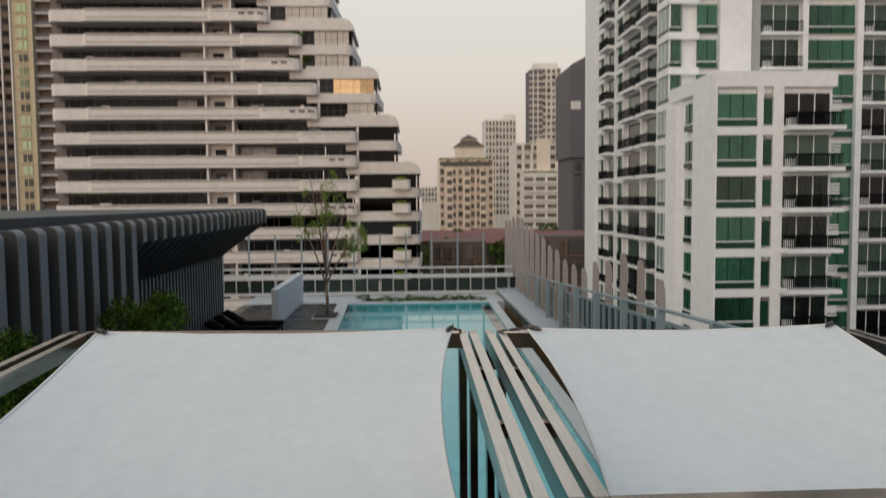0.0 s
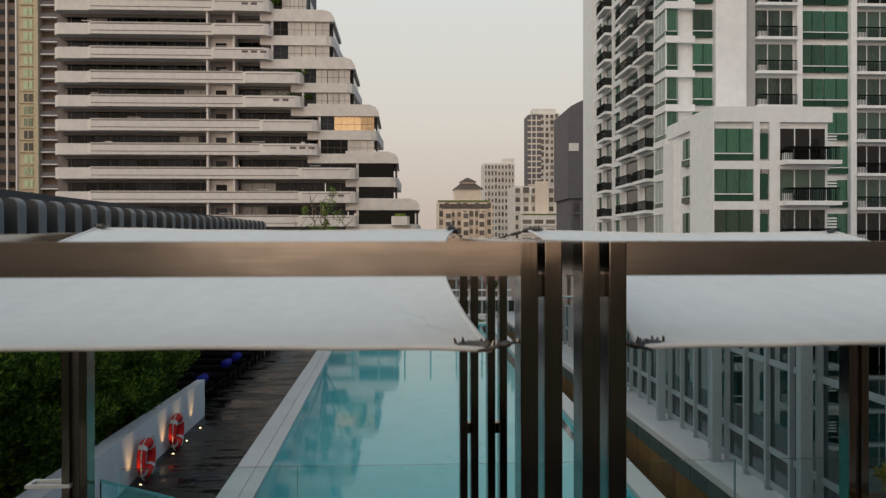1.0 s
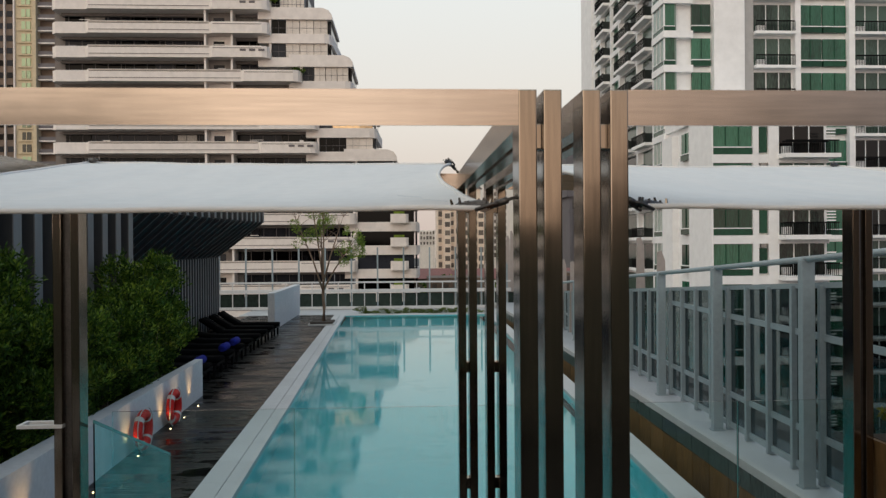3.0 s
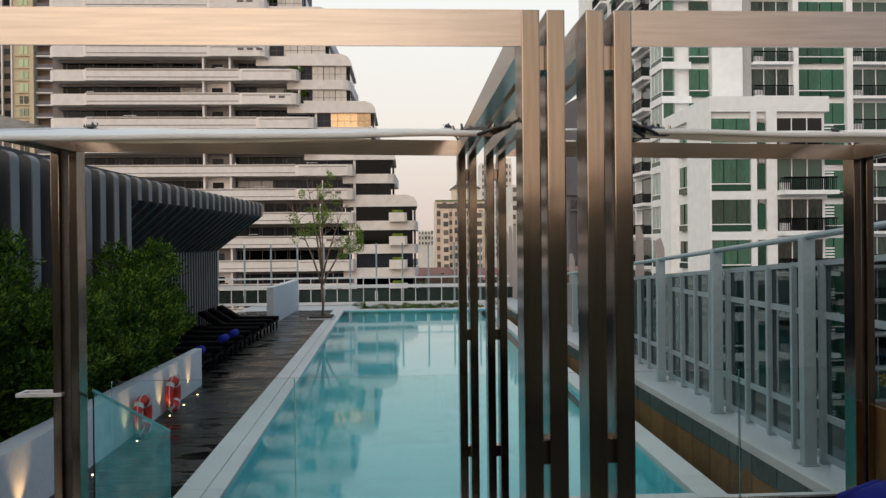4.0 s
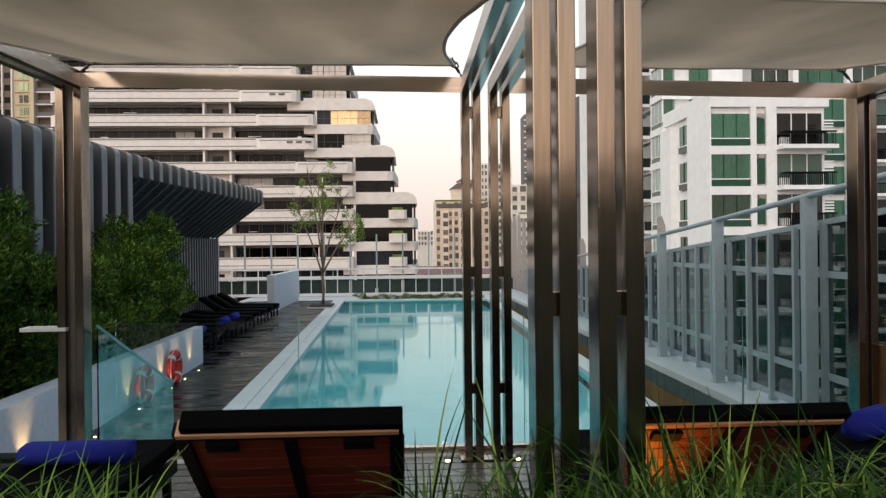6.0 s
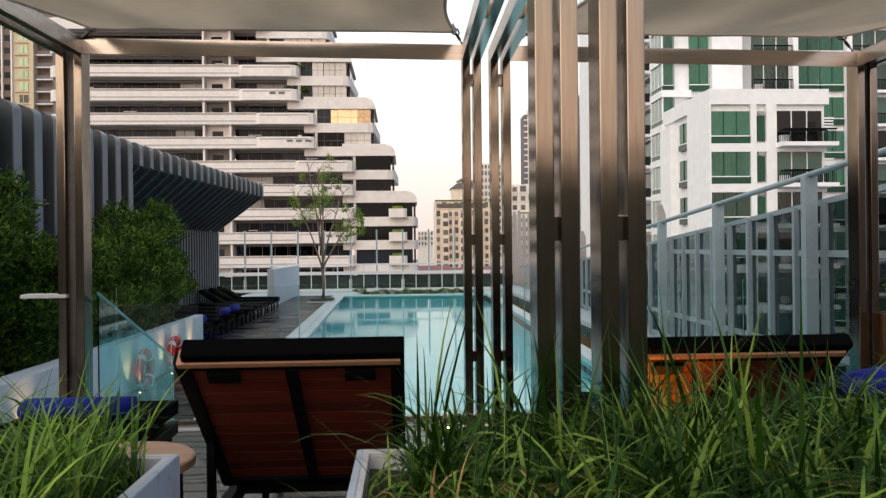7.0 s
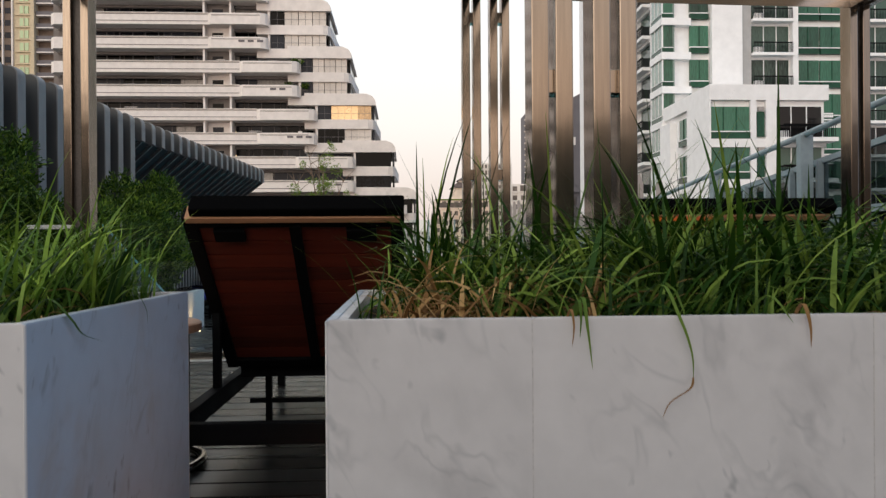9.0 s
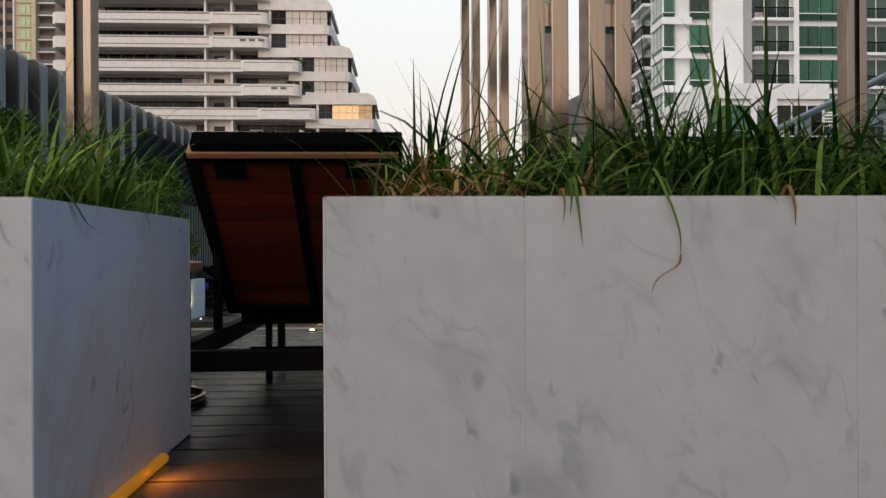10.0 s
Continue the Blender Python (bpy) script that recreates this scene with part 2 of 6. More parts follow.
GROUT = material("joint_mortar", (0.54, 0.495, 0.47), rough=0.9, vary=0.2, scale=20)
SOIL = material("soil", (0.045, 0.032, 0.022), rough=0.95, vary=0.5, scale=14, bump=0.8)
GRASS = leaf_material("grass", (0.005, 0.017, 0.002), (0.300, 0.400, 0.070), (0.027, 0.074, 0.007))
BRIGHT_GRASS = leaf_material("bright_grass", (0.03, 0.075, 0.008), (0.36, 0.48, 0.07), (0.12, 0.22, 0.025))
DRY_GRASS = leaf_material("dry_grass", (0.10, 0.042, 0.015), (0.76, 0.49, 0.21), (0.32, 0.17, 0.062))
LEAF = leaf_material("hedge_leaf", (0.007, 0.018, 0.003), (0.260, 0.350, 0.045), (0.050, 0.105, 0.012))
EDGE_LEAF = leaf_material("edge_planting_leaf", (0.02, 0.04, 0.008), (0.16, 0.22, 0.04))
LEAF_TREE = leaf_material("tree_leaf", (0.07, 0.12, 0.02), (0.29, 0.39, 0.07))
BARK = material("bark", (0.21, 0.14, 0.095), rough=0.9, vary=0.3, scale=12, bump=0.5)
CANE = material("pale_bare_cane", (0.24, 0.20, 0.11), rough=0.8, vary=0.2, scale=12, bump=0.2)
DECK = material("deck_timber", (0.026, 0.0245, 0.023), rough=0.27, vary=0.4, scale=6, bump=0.10, stretch=(0.08, 1, 1), per_object=0.25)
DECK_WET = material("pool_deck_timber", (0.0045, 0.0042, 0.004), rough=0.24, vary=0.25, scale=6, bump=0.22, stretch=(0.08, 1, 1), per_object=0.20, spec=0.34)


def wet_patches(m):
    """Puddles and dry streaks that run over many planks: gloss by the place on the deck."""
    n, l = m.node_tree.nodes, m.node_tree.links
    geo = n.new("ShaderNodeNewGeometry")
    mp = n.new("ShaderNodeMapping")
    mp.inputs["Scale"].default_value = (0.55, 1.5, 1.0)
    nz = n.new("ShaderNodeTexNoise")
    nz.inputs["Scale"].default_value, nz.inputs["Detail"].default_value, nz.inputs["Roughness"].default_value = 1.5, 5, 0.65
    rng_node = n.new("ShaderNodeMapRange")
    rng_node.inputs["From Min"].default_value, rng_node.inputs["From Max"].default_value = 0.40, 0.58
    rng_node.inputs["To Min"].default_value, rng_node.inputs["To Max"].default_value = 0.07, 0.55
    l.new(geo.outputs["Position"], mp.inputs[0])
    l.new(mp.outputs[0], nz.inputs["Vector"])
    l.new(nz.outputs[0], rng_node.inputs[0])
    l.new(rng_node.outputs[0], n["Principled BSDF"].inputs["Roughness"])


wet_patches(DECK_WET)
STONE = material("pale_coping_stone", (0.52, 0.52, 0.51), rough=0.55, vary=0.12, scale=5, bump=0.08, per_object=0.10)
WALL_WHITE = material("white_render", (0.62, 0.61, 0.60), rough=0.75, vary=0.10, scale=2.5, bump=0.1)
POOL_TILE = material("turquoise_tile", (0.105, 0.61, 0.665), rough=0.3, vary=0.06, scale=4, bump=0.02)
WATER = water_material()
FENCE_GLASS = glass_material("fence_glass", (0.90, 0.985, 0.97))
GLASS_EDGE = material("glass_edge", (0.14, 0.40, 0.38), rough=0.15, vary=0.05, bump=0)
# Fin edges paler than fin sides: sky-lit fronts and shaded gaps, put into colour.
LOUVRE_LIT = material("pale_louvre_edge", (0.170, 0.170, 0.172), rough=0.45, vary=0.10, scale=2, bump=0.05, stretch=(1, 1, 0.2))
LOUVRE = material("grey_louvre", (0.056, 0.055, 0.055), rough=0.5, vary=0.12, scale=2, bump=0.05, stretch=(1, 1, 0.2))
# Near-black: shade between the fins and under the canopy, put into the colour.
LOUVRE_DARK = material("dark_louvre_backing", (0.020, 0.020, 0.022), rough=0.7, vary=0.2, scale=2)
FENCE_PAINT = material("blue_grey_paint", (0.262, 0.312, 0.33), rough=0.45, vary=0.10, scale=3, bump=0.05)
PANEL = material("frosted_fin", (0.37, 0.315, 0.285), rough=0.5, vary=0.1, scale=2)
DARK_GLASS = material("dark_window_glass", (0.015, 0.016, 0.020), rough=0.08, metal=0.0, vary=0.8, scale=0.6, bump=0, per_object=0.9, spec=0.1)
TINT_GLASS = material("screen_glass", (0.030, 0.042, 0.036), rough=0.10, vary=0.3, scale=0.8, bump=0, per_object=0.5, spec=0.25)
GREEN_GLASS = material("green_window_glass", (0.025, 0.108, 0.064), rough=0.12, vary=0.45, scale=0.9, bump=0, stretch=(3, 3, 0.3), per_object=0.34, spec=0.5)
BALCONY_GLASS = material("balcony_door_glass", (0.040, 0.066, 0.052), rough=0.12, vary=0.7, scale=0.9, bump=0, stretch=(3, 3, 0.4), per_object=0.6, spec=0.4)
TEAL_PANEL = material("grey_teal_panel", (0.085, 0.120, 0.112), rough=0.3, vary=0.3, scale=3, bump=0.05, stretch=(1, 1, 0.3), per_object=0.06)
GREEN_DARK = material("dark_green_spandrel", (0.012, 0.062, 0.036), spec=0.25, rough=0.2, vary=0.3, scale=1, bump=0, per_object=0.3)
# Gold base colour stands in for the sunset reflected by one storey.
SUNSET_GLASS = material("gold_window_glass", (0.62, 0.42, 0.23), rough=0.25, metal=0.3, vary=0.45, scale=0.8, bump=0, per_object=0.4)
# Pale tan base: what these panes reflect is painted into their colour.
TAN_REFLECTION = material("tan_reflecting_glass", (0.62, 0.555, 0.50), rough=0.3, vary=0.14, scale=0.5, bump=0, stretch=(1, 1, 2.5), per_object=0.25)
GREY_GLASS = material("grey_curtained_glass", (0.30, 0.28, 0.26), rough=0.2, vary=0.25, scale=0.8, bump=0, per_object=0.3)
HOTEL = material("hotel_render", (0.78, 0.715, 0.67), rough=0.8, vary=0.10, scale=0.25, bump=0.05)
# Darker copy of HOTEL for parts in shade; plain dark render elsewhere.
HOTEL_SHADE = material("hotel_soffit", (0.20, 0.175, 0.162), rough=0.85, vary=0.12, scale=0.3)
# Lighter than the other windows: reflected sky put into the bay colour.
BAY_SKY_GLASS = material("pale_bay_glass", (0.20, 0.29, 0.25), rough=0.12, vary=0.18, scale=0.5, bump=0, stretch=(1, 1, 0.6), per_object=0.3, spec=0.8)
# Grey that carries the shade of the tower's recess beside the blank wall.
REVEAL_SHADE = material("pale_grey_paint", (0.42, 0.41, 0.40), rough=0.75, vary=0.1, scale=0.3, bump=0.03)
TOWER = material("white_tower_paint", (0.89, 0.88, 0.87), rough=0.75, vary=0.07, scale=0.25, bump=0.03)
BEIGE = material("beige_render", (0.60, 0.49, 0.33), rough=0.8, vary=0.15, scale=0.3)
BROWN = material("brown_render", (0.17, 0.12, 0.09), rough=0.8, vary=0.2, scale=0.3)
SOUTH_RENDER = material("olive_brown_render", (0.108, 0.108, 0.078), rough=0.8, vary=0.2, scale=0.6)
GREY_RENDER = material("grey_render", (0.155, 0.14, 0.145), rough=0.85, vary=0.08, scale=0.1)
CITY = material("far_city_render", (0.82, 0.76, 0.69), rough=0.85, vary=0.12, scale=0.08, per_object=0.1)
CITY_WARM = material("far_city_cream", (0.84, 0.70, 0.575), rough=0.85, vary=0.12, scale=0.08)
CITY_DARK = material("far_city_windows", (0.145, 0.118, 0.098), rough=0.3, vary=0.3, scale=0.1, bump=0, per_object=0.4)
ROOF_RED = material("red_roof", (0.29, 0.12, 0.10), rough=0.8, vary=0.2, scale=0.5)
ROOF_BROWN = material("brown_tile_roof", (0.14, 0.10, 0.085), rough=0.8, vary=0.2, scale=0.5)
GROUND = material("city_ground", (0.055, 0.057, 0.056), rough=0.9, vary=0.3, scale=0.05)
BLACK_METAL = material("black_powder_coat", (0.005, 0.005, 0.0055), rough=0.6, vary=0.2, scale=10, bump=0.05, spec=0.06)
BLACK_CLOTH = material("black_cushion_fabric", (0.0028, 0.0028, 0.003), rough=0.95, vary=0.3, scale=30, bump=0.2, spec=0.02)
BLUE_CLOTH = material("blue_towel", (0.013, 0.019, 0.20), rough=0.95, vary=0.25, scale=40, bump=0.6, spec=0.15)
RED_WOOD = material("red_brown_slat", (0.105, 0.015, 0.006), rough=0.5, vary=0.3, scale=6, bump=0.2, stretch=(0.1, 1, 1), per_object=0.3)
TEAK = material("teak_rail", (0.46, 0.23, 0.12), rough=0.5, vary=0.2, scale=8, bump=0.2, stretch=(0.1, 1, 1))
TABLE_WOOD = material("table_timber", (0.40, 0.21, 0.12), rough=0.5, vary=0.2, scale=6, bump=0.2, stretch=(0.1, 1, 1))
RED_PLASTIC = material("red_lifebuoy", (0.62, 0.020, 0.016), rough=0.55, vary=0.1, scale=4, spec=0.2)
ROPE = material("white_rope", (0.60, 0.58, 0.55), rough=0.9, vary=0.15, scale=40, bump=0.4)
CLAD = material("brown_stone_panel", (0.20, 0.115, 0.045), rough=0.45, vary=0.35, scale=3, bump=0.15, stretch=(1, 1, 0.3), per_object=0.08)
SEAM = material("stitched_seam", (0.66, 0.65, 0.64), rough=0.9, vary=0.1, scale=20)
RAIL_PANEL = material("dark_railing_bars", (0.010, 0.015, 0.013), rough=0.4, vary=0.6, scale=1.2, bump=0, stretch=(5, 5, 0.05))
LAMP_DIM = glow_material("warm_room_light", (1.0, 0.74, 0.42), 0.9)
LAMP = glow_material("warm_lamp_lens", (1.0, 0.72, 0.40), 9.0)


# ---- builders ----
def thing(name, label, category, place=(0, 0, 0), group="", kind="", turn=0.0):
    root = new(name)
    root.empty_display_size = 0.1
    root.matrix_basis = pose(*place, 0, 0, turn)
    return tagged(root, label, category, group, kind)


def part(name, bm, mat, parent=None, label="", smooth=False, kind="", place=None):
    me = bpy.data.meshes.new(name)
    bm.to_mesh(me)
    bm.free()
    me.materials.append(mat)
    if smooth:
        for p in me.polygons:
            p.use_smooth = True
    ob = new(name, me)
    if place is not None:
        ob.location = place
    ob.parent = parent
    return tagged(ob, label, "", "", kind)


def twin(ob, place, parent=None, name=""):
    """One more piece on the same mesh."""
    o = bpy.data.objects.new(name or ob.name.split(".")[0], ob.data)
    scene.collection.objects.link(o)
    o.parent = parent or ob.parent
    o.location = place
    return o


def box(bm, x0, x1, y0, y1, z0, z1, bevel=0.0):
    r = bmesh.ops.create_cube(bm, size=1.0)["verts"]
    bmesh.ops.scale(bm, vec=(x1 - x0, y1 - y0, z1 - z0), verts=r)
    bmesh.ops.translate(bm, vec=((x0 + x1) / 2, (y0 + y1) / 2, (z0 + z1) / 2), verts=r)
    if bevel:
        edges = {e for v in r for e in v.link_edges}
        bmesh.ops.bevel(bm, geom=list(edges), offset=bevel, segments=2, affect="EDGES", profile=0.7)
    return bm


def boxes(items):
    """Many plain bars in one mesh, each given as x0, x1, y0, y1, z0, z1."""
    bm = bmesh.new()
    for x0, x1, y0, y1, z0, z1 in items:
        v = [bm.verts.new(p) for p in ((x0, y0, z0), (x1, y0, z0), (x1, y1, z0), (x0, y1, z0), (x0, y0, z1), (x1, y0, z1), (x1, y1, z1), (x0, y1, z1))]
        for f in ((3, 2, 1, 0), (4, 5, 6, 7), (0, 1, 5, 4), (1, 2, 6, 5), (2, 3, 7, 6), (3, 0, 4, 7)):
            bm.faces.new([v[i] for i in f])
    return bm


def boxed(*args, bevel=0.0):
    return box(bmesh.new(), *args, bevel=bevel)


def tube(bm, points, radii, sides=8, caps=True):
    """A tapered round bar along points."""
    rings = []
    pts = [Vector(p) for p in points]
    for i, p in enumerate(pts):
        d = (pts[min(i + 1, len(pts) - 1)] - pts[max(i - 1, 0)]).normalized()
        q = d.to_track_quat("Z", "Y")
        r = radii[i] if hasattr(radii, "__len__") else radii
        rings.append([bm.verts.new(p + q @ Vector((r * math.cos(a), r * math.sin(a), 0)))
                      for a in (2 * math.pi * k / sides for k in range(sides))])
    for a, b in zip(rings, rings[1:]):
        for k in range(sides):
            bm.faces.new((a[k], a[(k + 1) % sides], b[(k + 1) % sides], b[k]))
    if caps:
        bm.faces.new(list(reversed(rings[0])))
        bm.faces.new(rings[-1])
    return bm


def prism(bm, outline, axis, a, b):
    """A plate of the given outline between a and b along one axis. x: (y, z) outline; y: (x, z); z: (x, y)."""
    put = {"x": lambda u, v, w: (w, u, v), "y": lambda u, v, w: (u, w, v), "z": lambda u, v, w: (u, v, w)}[axis]
    lo = [bm.verts.new(put(u, v, a)) for u, v in outline]
    hi = [bm.verts.new(put(u, v, b)) for u, v in outline]
    k = len(outline)
    for i in range(k):
        bm.faces.new((lo[i], lo[(i + 1) % k], hi[(i + 1) % k], hi[i]))
    bm.faces.new(list(reversed(lo)))
    bm.faces.new(hi)
    bmesh.ops.recalc_face_normals(bm, faces=bm.faces)
    return bm



def leaf_cloud(name, label, category, blobs, count, size, mat, seed, parent=None, upward=0.35):
    """Many small folded leaves in uneven clumps."""
    rng = random.Random(seed)
    verts, faces = [], []
    weights = [b[3] * b[4] * b[5] for b in blobs]
    for _ in range(count):
        bx, by, bz, rx, ry, rz = rng.choices(blobs, weights)[0]
        a, c = rng.uniform(0, 2 * math.pi), rng.uniform(-1, 1)
        r = rng.uniform(0.45, 1.0) ** 0.5
        s = math.sqrt(1 - c * c)
        p = Vector((bx + rx * r * s * math.cos(a), by + ry * r * s * math.sin(a), bz + rz * r * c))
        p += Vector((noise.noise(p * 2.1), noise.noise(p * 2.1 + Vector((9, 0, 0))), noise.noise(p * 2.1 + Vector((0, 9, 0))))) * 0.22
        d = Vector((rng.gauss(0, 1), rng.gauss(0, 1), rng.gauss(upward, 0.8))).normalized()
        side = d.orthogonal().normalized()
        side.rotate(Matrix.Rotation(rng.uniform(0, 6.28), 3, d))
        ln = size * rng.uniform(0.6, 1.3)
        up = d.cross(side) * ln * 0.10
        k = len(verts)
        verts += [p, p + d * ln * 0.5 + side * ln * 0.24 + up, p + d * ln, p + d * ln * 0.5 - side * ln * 0.24 + up]
        faces += [(k, k + 1, k + 2), (k, k + 2, k + 3)]
    me = bpy.data.meshes.new(name)
    me.from_pydata([tuple(v) for v in verts], [], faces)
    me.materials.append(mat)
    ob = new(name, me)
    ob.parent = parent
    if parent is None:
        tagged(ob, label, category, kind="stuff")
    else:
        tagged(ob, kind="stuff")
    return ob


# ---- ground and distance ----
ground = part("ground", boxed(-900, 900, -300, 1500, -23.0, -22.0), GROUND)
tagged(ground, "grey city ground far below the roof terrace", "ground", kind="structure")
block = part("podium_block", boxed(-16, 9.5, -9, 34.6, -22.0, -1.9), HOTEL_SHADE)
tagged(block, "plain rendered block that carries the roof terrace", "building", kind="structure")


def hotel():
    """White terraced hotel: long balcony bands, dark recessed windows, stepped right end with rounded caps."""
    root = thing("hotel_building", "white terraced hotel with long balcony bands and stepped end", "building", (0.3, 90.4, -22))
    z0 = 9.05 + 22
    ends = {9: (-16.3, -11.7), 8: (-16.3, -11.7), 7: (-16.3, -8.9), 6: (-16.3, -8.9), 5: (-12.6, -6.4), 4: (-12.6, -6.4),
            3: (-10.6, -3.5), 2: (-10.6, -3.5), 1: (-6.0, -1.1), 0: (-6.0, -1.1)}
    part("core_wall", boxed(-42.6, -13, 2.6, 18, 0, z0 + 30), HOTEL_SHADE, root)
    rng = random.Random(4)
    for k in range(-6, 10):
        xr, xb = ends.get(k, (-6.0, 1.5))
        zt = z0 + 2.87 * k
        bm = bmesh.new()
        outline = [(-42.1, 0.9), (-41.5, 0.35), (-38.0, 0.35), (-37.6, 0.0), (xr - 7.0, 0.0), (xr - 6.7, -0.25), (xr - 0.8, -0.25), (xr - 0.25, 0.0),
                   (xr, 0.5), (xr, 3.0), (-42.1, 3.0)]
        prism(bm, outline, "z", zt - 1.35, zt - 1.05)
        lip = [(x, y) for x, y in outline[:9]]
        inner = [(x - (0.2 if i > 6 else -0.2 if i < 1 else 0), y + 0.22) for i, (x, y) in enumerate(lip)]
        prism(bm, lip + inner[::-1], "z", zt - 1.05, zt)
        part("balcony", bm, HOTEL, root)
        # Thin dark strips paint the shadow lines along the balcony bands.
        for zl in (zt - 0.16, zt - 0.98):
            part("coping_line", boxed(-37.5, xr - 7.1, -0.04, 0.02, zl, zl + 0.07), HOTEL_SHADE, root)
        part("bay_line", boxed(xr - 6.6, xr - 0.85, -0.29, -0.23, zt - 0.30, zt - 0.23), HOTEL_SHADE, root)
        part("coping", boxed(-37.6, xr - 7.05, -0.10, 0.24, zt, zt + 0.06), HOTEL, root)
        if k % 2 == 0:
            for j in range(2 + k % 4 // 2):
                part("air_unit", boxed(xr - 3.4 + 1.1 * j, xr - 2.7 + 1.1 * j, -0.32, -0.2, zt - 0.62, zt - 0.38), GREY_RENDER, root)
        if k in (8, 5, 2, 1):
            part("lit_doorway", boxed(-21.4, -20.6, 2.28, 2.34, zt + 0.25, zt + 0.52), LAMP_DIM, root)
        # soffit edge of the storey above, its shade put into the colour, and the recessed glazing
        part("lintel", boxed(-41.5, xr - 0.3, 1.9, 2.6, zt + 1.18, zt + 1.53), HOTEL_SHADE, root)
        x = -41.3
        while x < xr - 0.6:
            wide = min(rng.choice((2.4, 3.1, 3.6, 4.4)), xr - 0.5 - x)
            mat = GREY_GLASS if rng.random() < 0.12 or (k > 6 and x > -20) else DARK_GLASS
            part("window", boxed(x + 0.06, x + wide - 0.06, 2.35, 2.5, zt - 1.0, zt + 1.18), mat, root)
            x += wide
        x = rng.uniform(-40, xr - 3)
        part("rail", boxed(x, x + rng.uniform(0.8, 1.6), 0.30, 0.36, zt + 0.24, zt + 0.29), HOTEL, root)
        for i in range(int((xr + 40.5) / 1.55)):
            x = -40.8 + 1.55 * i
            part("glazing_bar", boxed(x, x + 0.06, 2.29, 2.35, zt - 1.0, zt + 1.18), GREY_RENDER, root)
        for x in (-23.95, -20.8):
            part("party_wall", boxed(x - 0.12, x + 0.12, 0.3, 2.5, zt - 1.0, zt + 1.5), HOTEL, root)
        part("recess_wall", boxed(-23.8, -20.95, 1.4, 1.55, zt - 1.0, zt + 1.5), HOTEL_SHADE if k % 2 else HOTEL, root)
        part("door_opening", boxed(-23.2, -21.9, 1.36, 1.42, zt - 0.9, zt + 0.9), DARK_GLASS, root)
        for _ in range(3):
            x = rng.uniform(-41, xr - 2)
            part("balcony_item", boxed(x, x + rng.uniform(0.4, 1.2), 0.5, 0.9, zt - 0.4, zt + rng.uniform(0.08, 0.3)), rng.choice((HOTEL, BROWN, GREY_RENDER)), root)
        if k in (8, 5, 4):
            tuft = [(xr + rng.uniform(-1.6, 1.4), rng.uniform(0.7, 1.0), zt + rng.uniform(-0.1, 0.25), 0.5, 0.2, 0.28) for _ in range(4)]
            leaf_cloud("balcony_planting", "", "", tuft, 420, 0.22, LEAF, k + 40, root)
        # stepped end block
        if k == 9:
            continue
        bm = bmesh.new()
        xl = xr - 1.5
        prism(bm, [(xl, 1.0), (xb - 0.9, 1.0), (xb - 0.3, 1.25), (xb, 1.9), (xb + 0.35, 11.0), (xl, 11.0)], "z", zt - 2.2, zt - 1.05)
        part("end_band", bm, HOTEL, root)
        gold = k == 3
        panes = 4 if k > 1 else 1
        for i in range(panes):
            a = xr + 0.1 + (xb - 0.5 - xr - 0.1) * i / panes
            b = xr + 0.1 + (xb - 0.5 - xr - 0.1) * (i + 1) / panes
            mat = SUNSET_GLASS if gold and i > 0 else TAN_REFLECTION if k > 3 and i > 0 or (k == 2 and i > 1) else DARK_GLASS
            lean = 0.0 if k > 3 else 0.03
            part("window", boxed(a + 0.04 - lean, b - 0.04 + lean, 1.3, 1.5, zt - 1.05, zt + 0.68), mat, root)
            if k > 1:
                part("glazing_bar", boxed(a, b, 1.27, 1.33, zt - 0.30, zt - 0.265), GREY_RENDER, root)
                part("glazing_bar", boxed((a + b) / 2 - 0.016, (a + b) / 2 + 0.016, 1.27, 1.33, zt - 1.05, zt + 0.68), GREY_RENDER, root)
        part("end_pier", boxed(xr - 0.2, xr + 0.08, 1.15, 2.5, zt - 1.05, zt + 0.68), HOTEL, root)
        part("side_window", boxed(xb - 0.35, xb - 0.12, 1.8, 10.6, zt - 1.05, zt + 0.68), DARK_GLASS, root)
        if k in (7, 5, 3, 1) or k == -1:
            bm = bmesh.new()
            prof = [(xl, zt + 0.68), (xb + 0.1, zt + 0.68), (xb, zt + 1.3), (xb - 0.35, zt + 1.8), (xb - 1.1, zt + 2.1), (xl, zt + 2.15)]
            prism(bm, prof, "y", 0.93, 11.05)
            part("roof_cap", bm, HOTEL, root)
        if k < 0:
            bm = bmesh.new()
            prism(bm, [(-1.9, 0.3), (-1.6, 0.0), (0.0, 0.0), (0.3, 0.3), (0.3, 1.4), (-1.9, 1.4)], "z", zt - 1.2, zt - 0.1)
            part("small_balcony", bm, HOTEL, root)
            part("planting", boxed(-1.5, -0.2, 0.2, 0.8, zt - 0.1, zt + 0.22), LEAF, root)
    return root


hotel()


